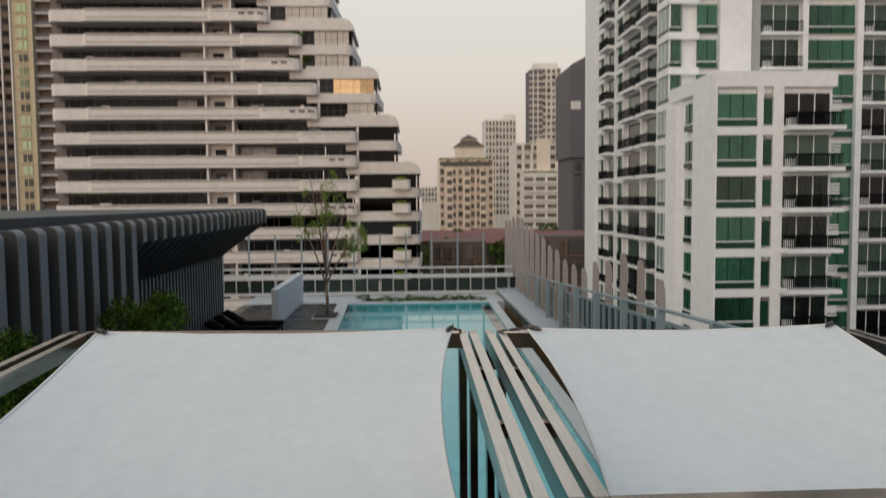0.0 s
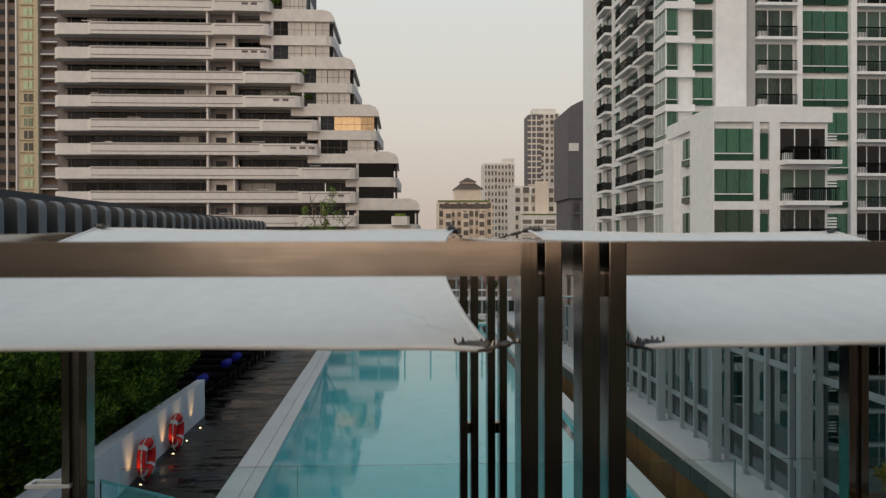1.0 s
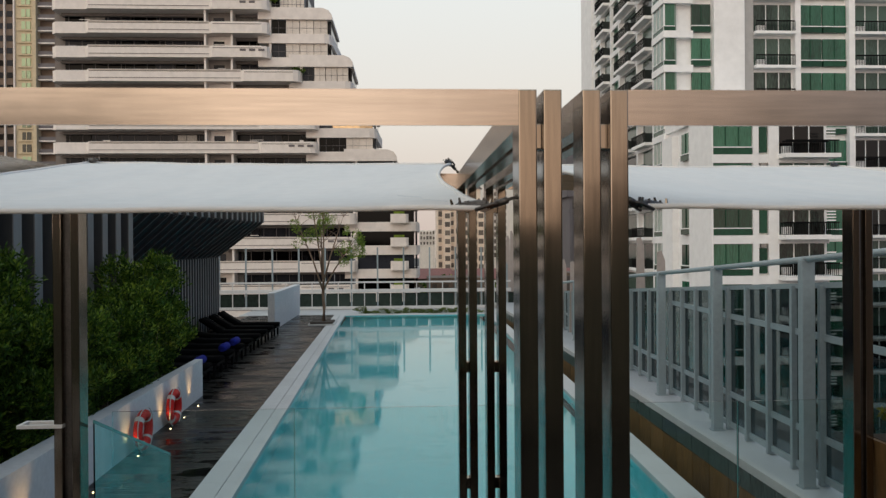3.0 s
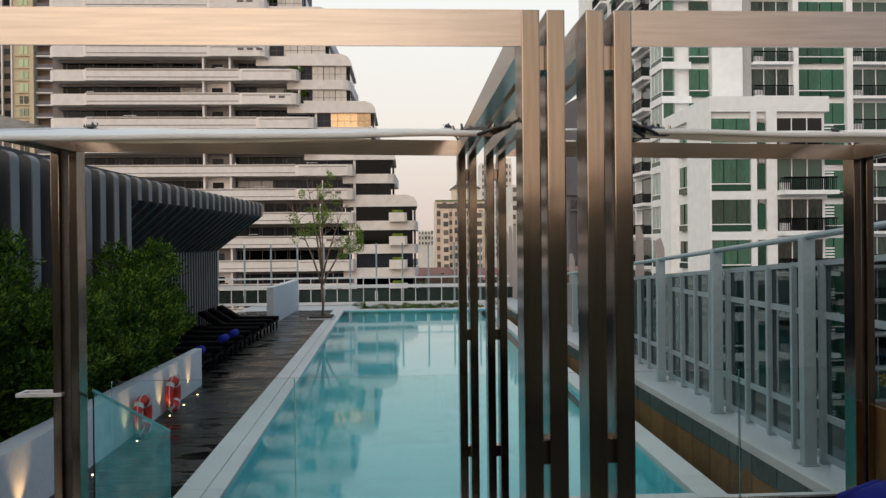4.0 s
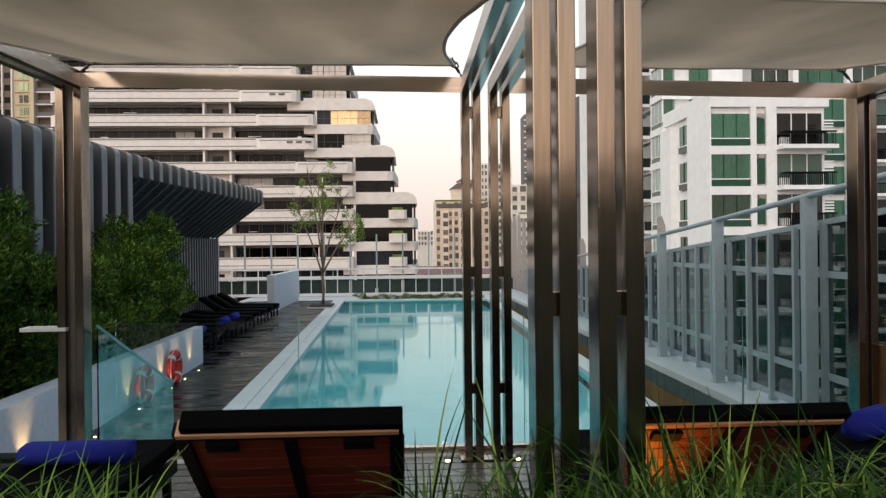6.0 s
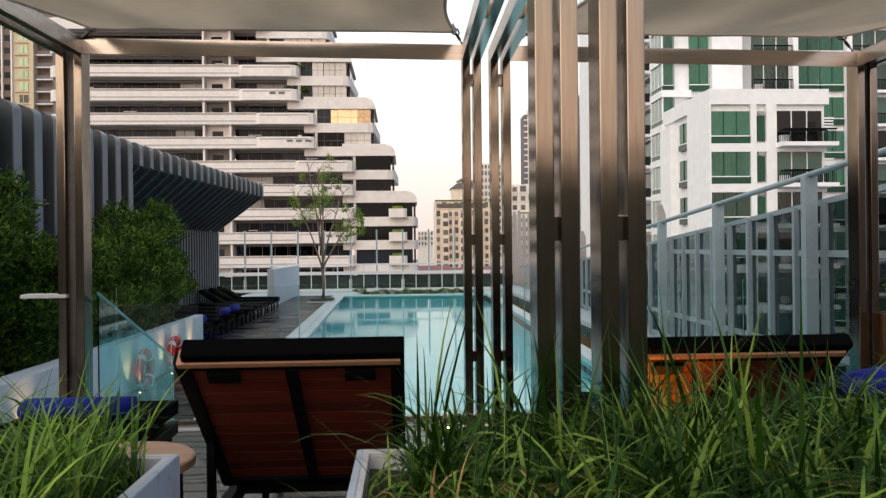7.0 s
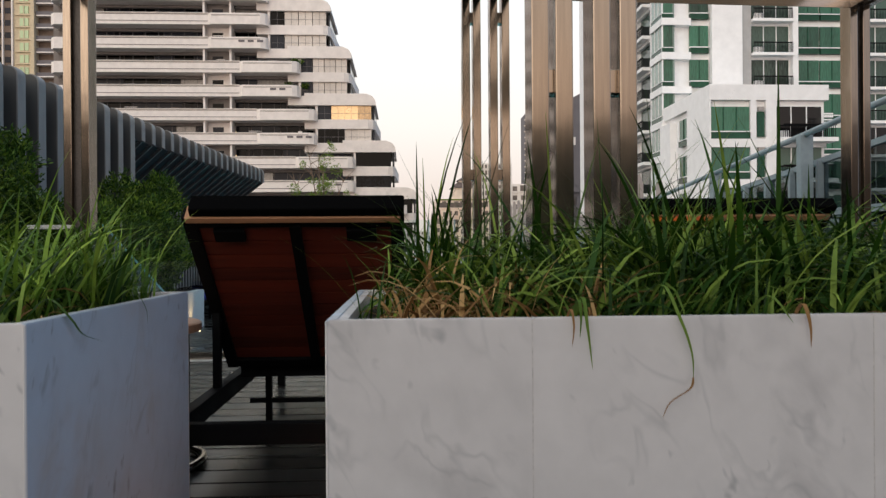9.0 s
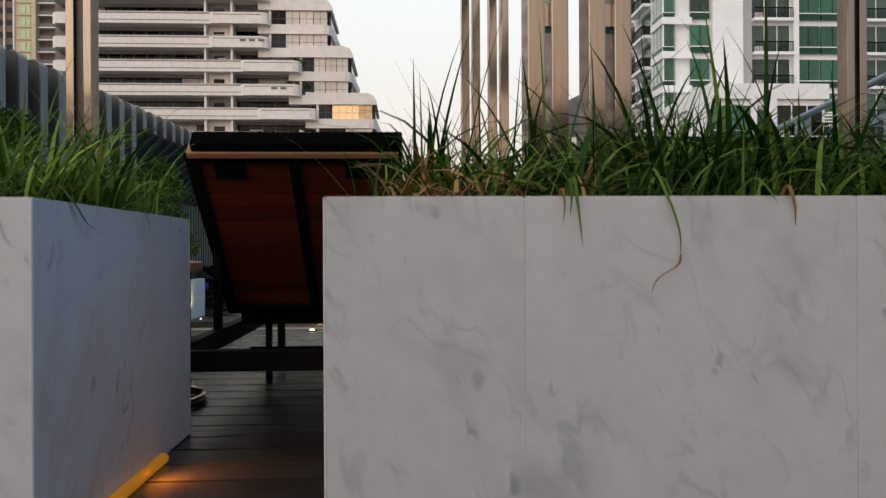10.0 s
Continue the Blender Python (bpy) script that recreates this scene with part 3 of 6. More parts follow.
def side_tower():
    root = thing("beige_tower", "beige and brown apartment tower with pale green windows", "building", (-100.4, 190, -22))
    H = 100
    part("wall", boxed(-14, 9.3, 0, 24, 0, H), BEIGE, root)
    part("balcony_wing", boxed(9.3, 17, 2.0, 24, 0, H), BROWN, root)
    for x in (-2.6, -0.2, 2.1):
        part("brown_strip", boxed(x, x + 1.7, -0.10, 0.02, 0, H), BROWN, root)
        part("pilaster", boxed(x + 1.85, x + 2.2, -0.5, 0.02, 0, H), HOTEL, root)
    part("corner_pier", boxed(8.5, 9.4, -0.4, 2.2, 0, H), BEIGE, root)
    light_green = material("pale_green_window_glass", (0.26, 0.33, 0.19), rough=0.15, vary=0.6, scale=0.5, bump=0, per_object=0.9)
    win = None
    for k in range(31):
        z = 2.4 + 3.05 * k
        if win is None:
            win = part("window", boxed(-1.05, 1.05, -0.18, 0, 0, 1.9), light_green, root, place=(6.9, 0, z))
            sill = part("sill", boxed(-1.9, 1.75, -0.35, 0, 0, 0.35), BEIGE, root, place=(6.7, 0, z - 0.45))
            bay = part("bay_mullion", boxed(-0.10, 0.10, -0.30, 0, 0, 1.9), BEIGE, root, place=(6.9, 0, z))
            slab = part("balcony", boxed(0, 7.6, -1.6, 0.2, 0, 0.3), HOTEL, root, place=(9.5, 2.0, z - 0.4))
            rail = part("balcony_rail", boxed(0, 7.6, -1.55, -1.5, 0, 0.9), GREY_RENDER, root, place=(9.5, 2.0, z - 0.1))
            small = part("strip_window", boxed(0, 1.4, -0.2, 0, 0, 1.4), DARK_GLASS, root, place=(-2.45, 0, z))
        else:
            twin(win, (6.9, 0, z))
            twin(sill, (6.7, 0, z - 0.45))
            twin(bay, (6.9, 0, z))
            twin(slab, (9.5, 2.0, z - 0.4))
            twin(rail, (9.5, 2.0, z - 0.1))
            twin(small, (-2.45, 0, z))
        for x in (-0.05, 2.25):
            twin(small, (x, 0, z))


side_tower()


def white_tower():
    """White apartment tower with green windows; a lower block stands in front of its corner."""
    root = thing("apartment_tower", "white apartment tower with green windows and small balconies", "building", (23.9, 64.5, -22.22))
    H, P = 62, 3.01
    part("wall", boxed(0.35, 26, 0.35, 33, 0, H), TOWER, root)
    part("blank_wall", boxed(3.55, 6.3, -0.35, 0.4, 0, H), TOWER, root)
    # Flat strip in grey: the recess's shade is put into its colour.
    part("grey_reveal", boxed(6.3, 7.2, -0.10, 0.4, 0, H), REVEAL_SHADE, root, "grey strip with the shade of a reveal in its colour")
    z_ref = 22 + 2.56 + (435 - 205) / 1320 * 64.7

    def unit(kind, w, h, parent):
        """One opening in the front face, from its lower left corner."""
        if kind == "window":
            o = part("window", boxed(0, w, 0.12, 0.36, 0, h), GREEN_GLASS, parent)
            part("spandrel", boxed(0, w, 0.02, 0.3, 0, h * 0.2), GREEN_DARK, o)
            for i in ((1, 2) if w > 2.5 else (1.5,)):
                part("mullion", boxed(w * i / 3 - 0.03, w * i / 3 + 0.03, 0.06, 0.2, 0.2 * h, h), GREEN_DARK, o)
            part("sill", boxed(-0.05, w + 0.05, -0.05, 0.2, h * 0.2, h * 0.2 + 0.08), TOWER, o)
        else:
            o = part("balcony_opening", boxed(0, w, 0.30, 0.36, 0, h), BALCONY_GLASS, parent)
            for i in range(4):
                part("door_frame", boxed(w * i / 3 - 0.035, w * i / 3 + 0.035, 0.24, 0.33, 0, h), TOWER, o)
            part("railing", boxed(0, w, -0.42, -0.36, 0.85, 0.95), BLACK_METAL, o)
            part("railing_infill", boxes([(w * i / 26, w * i / 26 + 0.035, -0.40, -0.37, 0.05, 0.85) for i in range(27)]), BLACK_METAL, o, kind="stuff")
            part("balcony_slab", boxed(-0.1, w + 0.1, -0.5, 0.35, -0.25, 0.0), TOWER, o)
            part("air_unit", boxed(0.25, 0.95, 0.0, 0.3, 0.05, 0.6), TOWER, o)
        return o

    def copy_unit(o, m, parent):
        for child in (o, *o.children):
            c = child.copy()
            scene.collection.objects.link(c)
            if child is o:
                top = c
                c.parent = parent
                c.matrix_basis = m
            else:
                c.parent = top

    sets = [("window", 1.67, 2.45, 1.74), ("window", 2.04, 2.45, 11.46), ("window", 2.08, 2.45, 13.65), ("balcony", 3.5, 2.5, 7.33), ("balcony", 3.6, 2.5, 16.4)]
    for kind, w, h, x in sets:
        first = unit(kind, w, h, root)
        first.location = (x, 0, 1.0)
        for k in range(1, 20):
            copy_unit(first, pose(x, 0, 1.0 + P * k), root)
    part("pier", boxed(10.9, 11.4, -0.3, 0.35, 0, H), TOWER, root)
    part("pier", boxed(15.8, 16.35, -0.3, 0.35, 0, H), TOWER, root)
    # corner bay and the long side, which runs back from the corner
    side = unit("window", 1.45, 2.4, root)
    side.matrix_basis = pose(0.02, 4.6, 1.0, 0, 0, -90)
    bal = None
    for k in range(20):
        z = 1.0 + P * k
        bay = part("corner_bay", boxed(-0.80, 0.30, 0.0, 2.75, z, z + 2.4), BAY_SKY_GLASS, root)
        part("front_light", boxed(-0.74, 0.12, -0.06, 0.0, z + 0.46, z + 2.4), GREEN_GLASS, bay)
        part("bay_spandrel", boxed(-0.84, 0.16, -0.10, 2.78, z, z + 0.42), GREEN_DARK, bay)
        part("bay_sill", boxed(-0.88, 0.18, -0.12, 2.80, z + 0.42, z + 0.48), TOWER, bay)
        part("bay_frame", boxed(-0.85, -0.74, -0.09, 0.02, z, z + 2.4), TOWER, bay)
        for y in (0.95, 1.9):
            part("bay_mullion", boxed(-0.84, -0.79, y - 0.025, y + 0.025, z + 0.48, z + 2.4), TOWER, bay)
        part("floor_band", boxed(-0.95, 1.7, -0.3, 2.9, z + 2.4, z + 3.01), TOWER, root)
        part("floor_band", boxed(-0.12, 0.5, 2.9, 32.5, z + 2.45, z + 3.01), TOWER, root)
        for y in (4.6, 19.0, 26.4):
            if k or y != 4.6:
                copy_unit(side, pose(0.02, y, z, 0, 0, -90), root)
        for y0, y1 in ((5.2, 9.4), (10.4, 15.6), (20.0, 23.6)):
            recess = part("balcony_door", boxed(0.22, 0.38, y0 + 0.5, y1 - 0.4, z, z + 2.4), BALCONY_GLASS, root)
            part("balcony_slab", boxed(-0.9, 0.4, y0, y1, z - 0.3, z), TOWER, recess)
            part("railing_infill", boxes([(-0.90, -0.87, y0 + 0.17 * i, y0 + 0.17 * i + 0.05, z, z + 0.85) for i in range(int((y1 - y0) / 0.17) + 1)]), BLACK_METAL, recess, kind="stuff")
            part("end_panel", boxed(-0.86, 0.2, y0, y0 + 0.04, z, z + 0.85), RAIL_PANEL, recess)
            part("handrail", boxed(-0.93, -0.83, y0, y1, z + 0.85, z + 0.93), BLACK_METAL, recess)
    for y in (2.95, 4.95, 9.9, 16.2, 19.5, 24.0, 26.8):
        part("side_pier", boxed(-0.15, 0.4, y - 0.2, y + 0.2, 0, H), TOWER, root)
    part("end_pier", boxed(-0.30, 0.4, 27.6, 33.0, 0, H), TOWER, root)

    # the lower block in front
    low = thing("corner_block", "lower white apartment block with wide green windows", "building", (23.1, 54.4, -22))
    top = 22 + 12.91
    part("wall", boxed(0.3, 9.0, 0.34, 10, 0, top - 0.6), TOWER, low)
    part("parapet", boxed(0, 9.2, 0, 10, top - 1.15, top), TOWER, low)
    part("side_step", boxed(-0.25, 0.5, 7.6, 10.1, 0, top - 1.6), TOWER, low)
    part("corner_pier", boxed(0.0, 0.12, 0.0, 4.5, 0, top - 1.15), TOWER, low)
    for a, b in ((3.15, 3.6), (4.35, 5.15)):
        part("pier", boxed(a, b, 0, 0.4, 0, top - 1.15), TOWER, low)
    first = unit("window", 3.0, 2.4, low)
    first.location = (0.1, 0, top - 4.05)
    slot = part("slot_window", boxed(0, 0.55, 0.12, 0.33, 0, 1.9), GREEN_DARK, low, place=(3.72, 0, top - 3.9))
    part("vent", boxed(0.05, 0.5, 0.05, 0.2, 1.95, 2.25), GREY_GLASS, slot)
    flank = unit("window", 1.9, 2.2, low)
    flank.matrix_basis = pose(0, 6.4, top - 3.9, 0, 0, -90)
    room = unit("balcony", 3.6, 2.45, low)
    room.location = (5.2, 0.0, top - 4.05)
    for k in range(0, 9):
        z = top - 4.05 - 3.03 * k
        part("floor_band", boxed(0.05, 9.0, 0.02, 0.35, z - 0.65, z - 0.02), TOWER, low)
        ledge = part("balcony_slab", boxed(5.1, 9.3, -1.1, 0.2, z - 0.35, z - 0.05), TOWER, low)
        part("railing", boxed(5.15, 9.2, -1.05, -1.0, z + 0.85, z + 0.95), BLACK_METAL, ledge)
        part("railing_infill", boxes([(5.15 + 0.145 * i, 5.19 + 0.145 * i, -1.04, -1.01, z, z + 0.85) for i in range(28)]), BLACK_METAL, ledge, kind="stuff")
        for i in range(4):
            part("louvre", boxed(8.3, 9.0, -0.9, -0.85, z + 1.0 + 0.22 * i, z + 1.10 + 0.22 * i), TOWER, ledge)
        if k:
            copy_unit(first, pose(0.1, 0, z), low)
            copy_unit(flank, pose(0, 6.4, z + 0.15, 0, 0, -90), low)
            copy_unit(room, pose(5.2, 0, z), low)
            copy_unit(slot, pose(3.72, 0, z + 0.15), low)


white_tower()


def far_block(name, label, x0, x1, y, top, wall, rows, cols, base=-22.0, deep=14.0, win=CITY_DARK, gap=0.48):
    """A distant block with its windows."""
    root = thing(name, label, "building", ((x0 + x1) / 2, y, base))
    w, h = (x1 - x0) / 2, top - base
    part("wall", boxed(-w, w, 0, deep, 0, h), wall, root)
    first = None
    step_x, step_z = 2 * w / cols, 3.3
    pier = part("pier", boxed(-0.28, 0.28, -0.55, 0.1, 0, h - 0.8), wall, root, place=(-w + 0.28, 0, 0))
    for c in range(1, cols + 1):
        twin(pier, (-w + step_x * c - (0.28 if c == cols else 0), 0, 0))
    pick = random.Random(name)
    for r in range(rows):
        z = h - 2.6 - step_z * r
        for c in range(cols):
            x = -w + step_x * (c + 0.5)
            if first is None:
                a = step_x * (0.5 - gap / 2)
                first = part("window", boxed(-a, a, -0.25, 0.1, 0, 1.7), win, root, place=(x, 0, z))
                band = part("sill_band", boxed(-w - 0.2, w + 0.2, -0.6, 0.1, -0.6, -0.2), wall, root, place=(0, 0, z))
            else:
                pane = twin(first, (x, 0, z))
                if pick.random() < 0.3:
                    pane.scale = (1.35, 1, 1.25)
        if r:
            twin(band, (0, 0, z))
    return root


def bearing_x(bearing, y, d):
    """East-west place of a bearing from the terrace at a distance, for the far skyline."""
    return 0.262 + (bearing - 720) / 1320 * d


SKY = lambda rise, d: 2.56 + (435 - rise) / 1320 * d
cream = far_block("cream_apartments", "cream apartment block with a hipped brown roof", bearing_x(775, 0, 290), bearing_x(872, 0, 290), 290, SKY(358, 290), CITY_WARM, 12, 9)
hw = (bearing_x(872, 0, 290) - bearing_x(775, 0, 290)) / 2
part("penthouse", boxed(-hw * 0.35, hw * 0.62, 2, 12, 36, 22 + SKY(333, 290)), CITY_WARM, cream)
bm = bmesh.new()
r = bmesh.ops.create_cone(bm, segments=4, radius1=hw * 0.78, radius2=hw * 0.34, depth=2.6, cap_ends=True)["verts"]
bmesh.ops.rotate(bm, verts=r, cent=(0, 0, 0), matrix=Matrix.Rotation(radians(45), 3, "Z"))
bmesh.ops.translate(bm, verts=r, vec=(hw * 0.14, 7, 22 + SKY(329, 290)))
part("hipped_roof", bm, ROOF_BROWN, cream)
part("lantern", boxed(-hw * 0.1, hw * 0.38, 4, 9, 22 + SKY(326, 290), 22 + SKY(320, 290)), CITY_WARM, cream)
bm = bmesh.new()
r = bmesh.ops.create_cone(bm, segments=4, radius1=hw * 0.44, radius2=hw * 0.05, depth=1.8, cap_ends=True)["verts"]
bmesh.ops.rotate(bm, verts=r, cent=(0, 0, 0), matrix=Matrix.Rotation(radians(45), 3, "Z"))
bmesh.ops.translate(bm, verts=r, vec=(hw * 0.14, 6.5, 22 + SKY(317.5, 290)))
part("lantern_roof", bm, ROOF_BROWN, cream)
part("roof_planting", boxed(-hw, hw * 0.9, -0.5, 1.0, 22 + SKY(358, 290), 22 + SKY(356, 290)), LEAF, cream)
part("terrace_recess", boxed(-hw * 0.86, hw * 0.86, -0.62, 0.1, 22 + SKY(358, 290) - 2.9, 22 + SKY(358, 290) - 1.0), CITY_DARK, cream)
for x in (-0.62, 0.02, 0.60):
    part("bay", boxed(hw * x - 1.3, hw * x + 1.3, -1.5, 0.1, 0, 22 + SKY(358, 290) - 4.2), CITY_WARM, cream)
    for r in range(10):
        z = 22 + SKY(358, 290) - 6.6 - 3.3 * r
        part("bay_window", boxed(hw * x - 0.95, hw * x + 0.95, -1.65, -1.45, z, z + 1.9), CITY_DARK, cream)
pale = far_block("pale_tower", "pale slab tower with a grid of small windows", bearing_x(857, 0, 360), bearing_x(912, 0, 360), 360, SKY(290, 360), CITY, 14, 9)
part("lift_tower", boxed(2.0, 7.4, 1, 8, 0, 22 + SKY(281, 360)), CITY, pale)
far_block("stepped_block", "cream stepped office block with balconies", bearing_x(910, 0, 270), bearing_x(1000, 0, 270), 270, SKY(330, 270), CITY, 10, 6)
part("front_wing", boxed(-7.5, 9.6, -6, 0, 0, 22 + SKY(383, 270)), CITY, bpy.data.objects["stepped_block"])
part("roof_planting", boxed(-7, 9, -6.2, -4.5, 22 + SKY(383, 270), 22 + SKY(381, 270)), LEAF, bpy.data.objects["stepped_block"])
for r in range(8):
    z = 22 + SKY(383, 270) - 3.4 - 3.2 * r
    for a, b in ((-6.8, -3.6), (-2.6, 0.6), (1.6, 4.8), (5.8, 9.0)):
        part("loggia", boxed(a, b, -6.15, -5.9, z, z + 1.7), CITY_DARK, bpy.data.objects["stepped_block"])
    part("loggia_rail", boxed(-7.2, 9.3, -6.5, -6.0, z - 0.5, z + 0.25), CITY, bpy.data.objects["stepped_block"])
part("blank_bay", boxed(-1.4, 3.6, -0.9, 0, 0, 22 + SKY(322, 270)), CITY_WARM, bpy.data.objects["stepped_block"])
tall = far_block("tall_tower", "tall pale residential tower with a dark glass side", bearing_x(957, 0, 380), bearing_x(992, 0, 380), 380, SKY(200, 380), CITY, 26, 4, gap=0.5)
part("dark_side", boxed(-11.2, -4.5, -0.8, 12, 0, 22 + SKY(204, 380)), GREY_RENDER, tall)
for r in range(30):
    part("floor_line", boxed(-11.4, -4.4, -1.1, -0.75, 22 + SKY(206, 380) - 2.6 - 3.0 * r, 22 + SKY(206, 380) - 1.9 - 3.0 * r), CITY_WARM, tall)
for x in (-9.6, -7.2):
    part("fin", boxed(x, x + 0.5, -1.15, -0.75, 0, 22 + SKY(206, 380)), CITY, tall)
part("crown", boxed(-8.5, 3.5, 1, 9, 22 + SKY(202, 380), 22 + SKY(192, 380)), CITY, tall)
far_block("slim_tower", "slim pale tower behind the residential tower", bearing_x(988, 0, 400), bearing_x(1003, 0, 400), 400, SKY(232, 400), CITY, 20, 2)
grey = far_block("windowless_tower", "dark grey windowless tower with a slanted crown", bearing_x(1012, 0, 150), bearing_x(1050, 0, 150), 150, SKY(352, 150), GREY_RENDER, 1, 2)
bm = bmesh.new()
g = (bearing_x(1050, 0, 150) - bearing_x(1003, 0, 150)) / 2
prism(bm, [(-g, 22 + SKY(352, 150)), (g, 22 + SKY(352, 150)), (g, 22 + SKY(160, 150)), (g * 0.45, 22 + SKY(172, 150)), (g * 0.2, 22 + SKY(176, 150)), (-g * 0.8, 22 + SKY(188, 150)), (-g, 22 + SKY(193, 150))], "y", -0.6, 14)
part("upper_shaft", bm, GREY_RENDER, grey)
part("sign_panel", boxed(-g * 0.95, -g * 0.2, -0.75, -0.55, 22 + SKY(268, 150), 22 + SKY(254, 150)), CITY, grey)
rng = random.Random(8)
for i in range(26):
    d = rng.uniform(95, 260)
    bearing = rng.uniform(738, 1040)
    wdt = rng.uniform(4, 9)
    x = bearing_x(bearing, 0, d)
    top = SKY(rng.uniform(488, 520), d)
    b = far_block("low_house", "low city house among rooftops", x - wdt, x + wdt, d, top, rng.choice((BEIGE, BROWN, HOTEL_SHADE, BROWN)), 2, 5, deep=9)
    if i % 3:
        bm = bmesh.new()
        prism(bm, [(-0.8, top + 22), (9.8, top + 22), (4.5, top + 23.7)], "x", -wdt - 0.6, wdt + 0.6)
        part("roof", bm, ROOF_RED, b)
far_block("hazy_block", "distant pale block on the skyline", bearing_x(744, 0, 480), bearing_x(772, 0, 480), 480, SKY(408, 480), CITY, 3, 5)


# ---- pool terrace ----
LOW = -0.66


def slab(name, label, category, bm, mat):
    return tagged(part(name, bm, mat), label, category, kind="structure")


# retaining walls and bases
slab("floor_base", "dark substructure under the upper deck", "floor", boxed(-3.7, 4.3, -6.0, 5.0, -1.9, -0.06), BROWN)
slab("pool_deck_base", "dark substructure under the pool deck", "floor", boxed(-6.6, -2.2, 5.3, 33.0, -1.9, LOW - 0.05), BROWN)
slab("landing_base", "dark substructure under the lower landing", "floor", boxed(-2.2, 4.2, 5.32, 7.3, -1.9, LOW - 0.05), BROWN)
slab("wall_south", "plain brown rendered wall behind the terrace", "wall", boxed(-16, 9.5, -6.4, -6.0, -1.9, 2.5), SOUTH_RENDER)
# Unseen blocks, placed for the dark and bright patches the pergola steel reflects.
slab("south_block_west", "unseen dark block behind the terrace, set for the steel's reflections", "building", boxed(-48, -15.5, -52, -40, -22, 10.5), BROWN)
slab("south_block_mid", "unseen low block behind the terrace, set for the steel's reflections", "building", boxed(13.5, 19.6, -52, -40, -22, 6.5), BROWN)
slab("south_block_east", "unseen dark block behind the terrace, set for the steel's reflections", "building", boxed(21.5, 52, -52, -40, -22, 9.5), BROWN)
slab("planting_bed", "raised soil bed behind the white wall", "ground", boxed(-4.93, -3.66, -2, 14.0, -1.9, -0.2), SOIL)

# pool: the long sides open slightly towards the far end
NL, FL, NR, FR = (-1.684, 7.30), (-2.26, 30.4), (3.24, 7.30), (3.62, 30.4)
bm = bmesh.new()
vs = [bm.verts.new((x, y, z)) for z in (-1.85, LOW - 0.03) for x, y in (NL, NR, FR, FL)]
for f in ((0, 1, 2, 3), (0, 4, 5, 1), (1, 5, 6, 2), (2, 6, 7, 3), (3, 7, 4, 0)):
    bm.faces.new([vs[i] for i in f])
bmesh.ops.recalc_face_normals(bm, faces=bm.faces)
for f in bm.faces:
    f.normal_flip()
basin = part("pool_basin", bm, POOL_TILE)
tagged(basin, "turquoise tiled swimming pool basin", "pool", kind="structure")
bm = bmesh.new()
bm.faces.new([bm.verts.new((x, y, LOW - 0.05)) for x, y in (NL, NR, FR, FL)])
water = part("water", bm, WATER)
tagged(water, "still clear turquoise pool water", "water", kind="structure")
water.visible_shadow = False


def edge_x(side, y):
    a, b = (NL, FL) if side < 0 else (NR, FR)
    return a[0] + (b[0] - a[0]) * (y - a[1]) / (b[1] - a[1])


def quad_prism(y0, y1, xa0, xb0, xa1, xb1, z0, z1):
    bm = bmesh.new()
    prism(bm, [(xa0, y0), (xb0, y0), (xb1, y1), (xa1, y1)], "z", z0, z1)
    return bm


coping = thing("pool_coping", "pale stone pool coping with a drain slot", "coping", (0, 0, 0), kind="structure")
y = 6.95
while y < 30.4:
    y1 = min(y + 0.88, 30.6)
    a0, a1 = edge_x(-1, y), edge_x(-1, y1)
    part("stone", quad_prism(y + 0.004, y1, a0 - 0.172, a0 + 0.02, a1 - 0.172, a1 + 0.02, LOW - 0.12, LOW), STONE, coping)
    part("stone", quad_prism(y + 0.004, y1, a0 - 0.46 + 0.04 * (y - 7.25) / 23, a0 - 0.18, a1 - 0.46 + 0.04 * (y1 - 7.25) / 23, a1 - 0.18, LOW - 0.12, LOW + 0.004), STONE, coping)
    b0, b1 = edge_x(1, y), edge_x(1, y1)
    part("stone", quad_prism(y + 0.004, y1, b0 - 0.02, b0 + 0.30, b1 - 0.02, b1 + 0.30, LOW - 0.12, LOW), STONE, coping)
    y = y1
x = -1.67
while x < 3.18:
    part("stone", boxed(x + 0.004, min(x + 0.9, 3.21), 6.95, 7.31, LOW - 0.12, LOW), STONE, coping)
    x += 0.9
part("far_edge", boxed(-2.8, 3.95, 30.4, 30.75, -1.8, LOW - 0.02), STONE, coping)

# stepped edge of the upper deck
upper_edge = thing("deck_edge", "pale stone edge of the upper deck", "kerb", (0, 5.0, 0), kind="structure")
x = -1.85
while x < 4.1:
    part("stone", boxed(x + 0.003, min(x + 0.8, 4.15), 0.0, 0.32, -0.12, 0.0), STONE, upper_edge)
    x += 0.8
part("riser", boxed(-1.85, 4.15, 0.02, 0.28, -1.9, -0.12), WALL_WHITE, upper_edge)

# stairs down to the pool deck
stairs = thing("stairs", "dark timber steps down to the pool deck", "stairs", (-2.68, 5.0, 0), kind="structure")
for i in range(4):
    part("step", boxed(-0.83, 0.80, 0.38 * i, 0.38 * i + 0.40, -1.2, -0.165 * i - 0.01), DECK_WET, stairs)

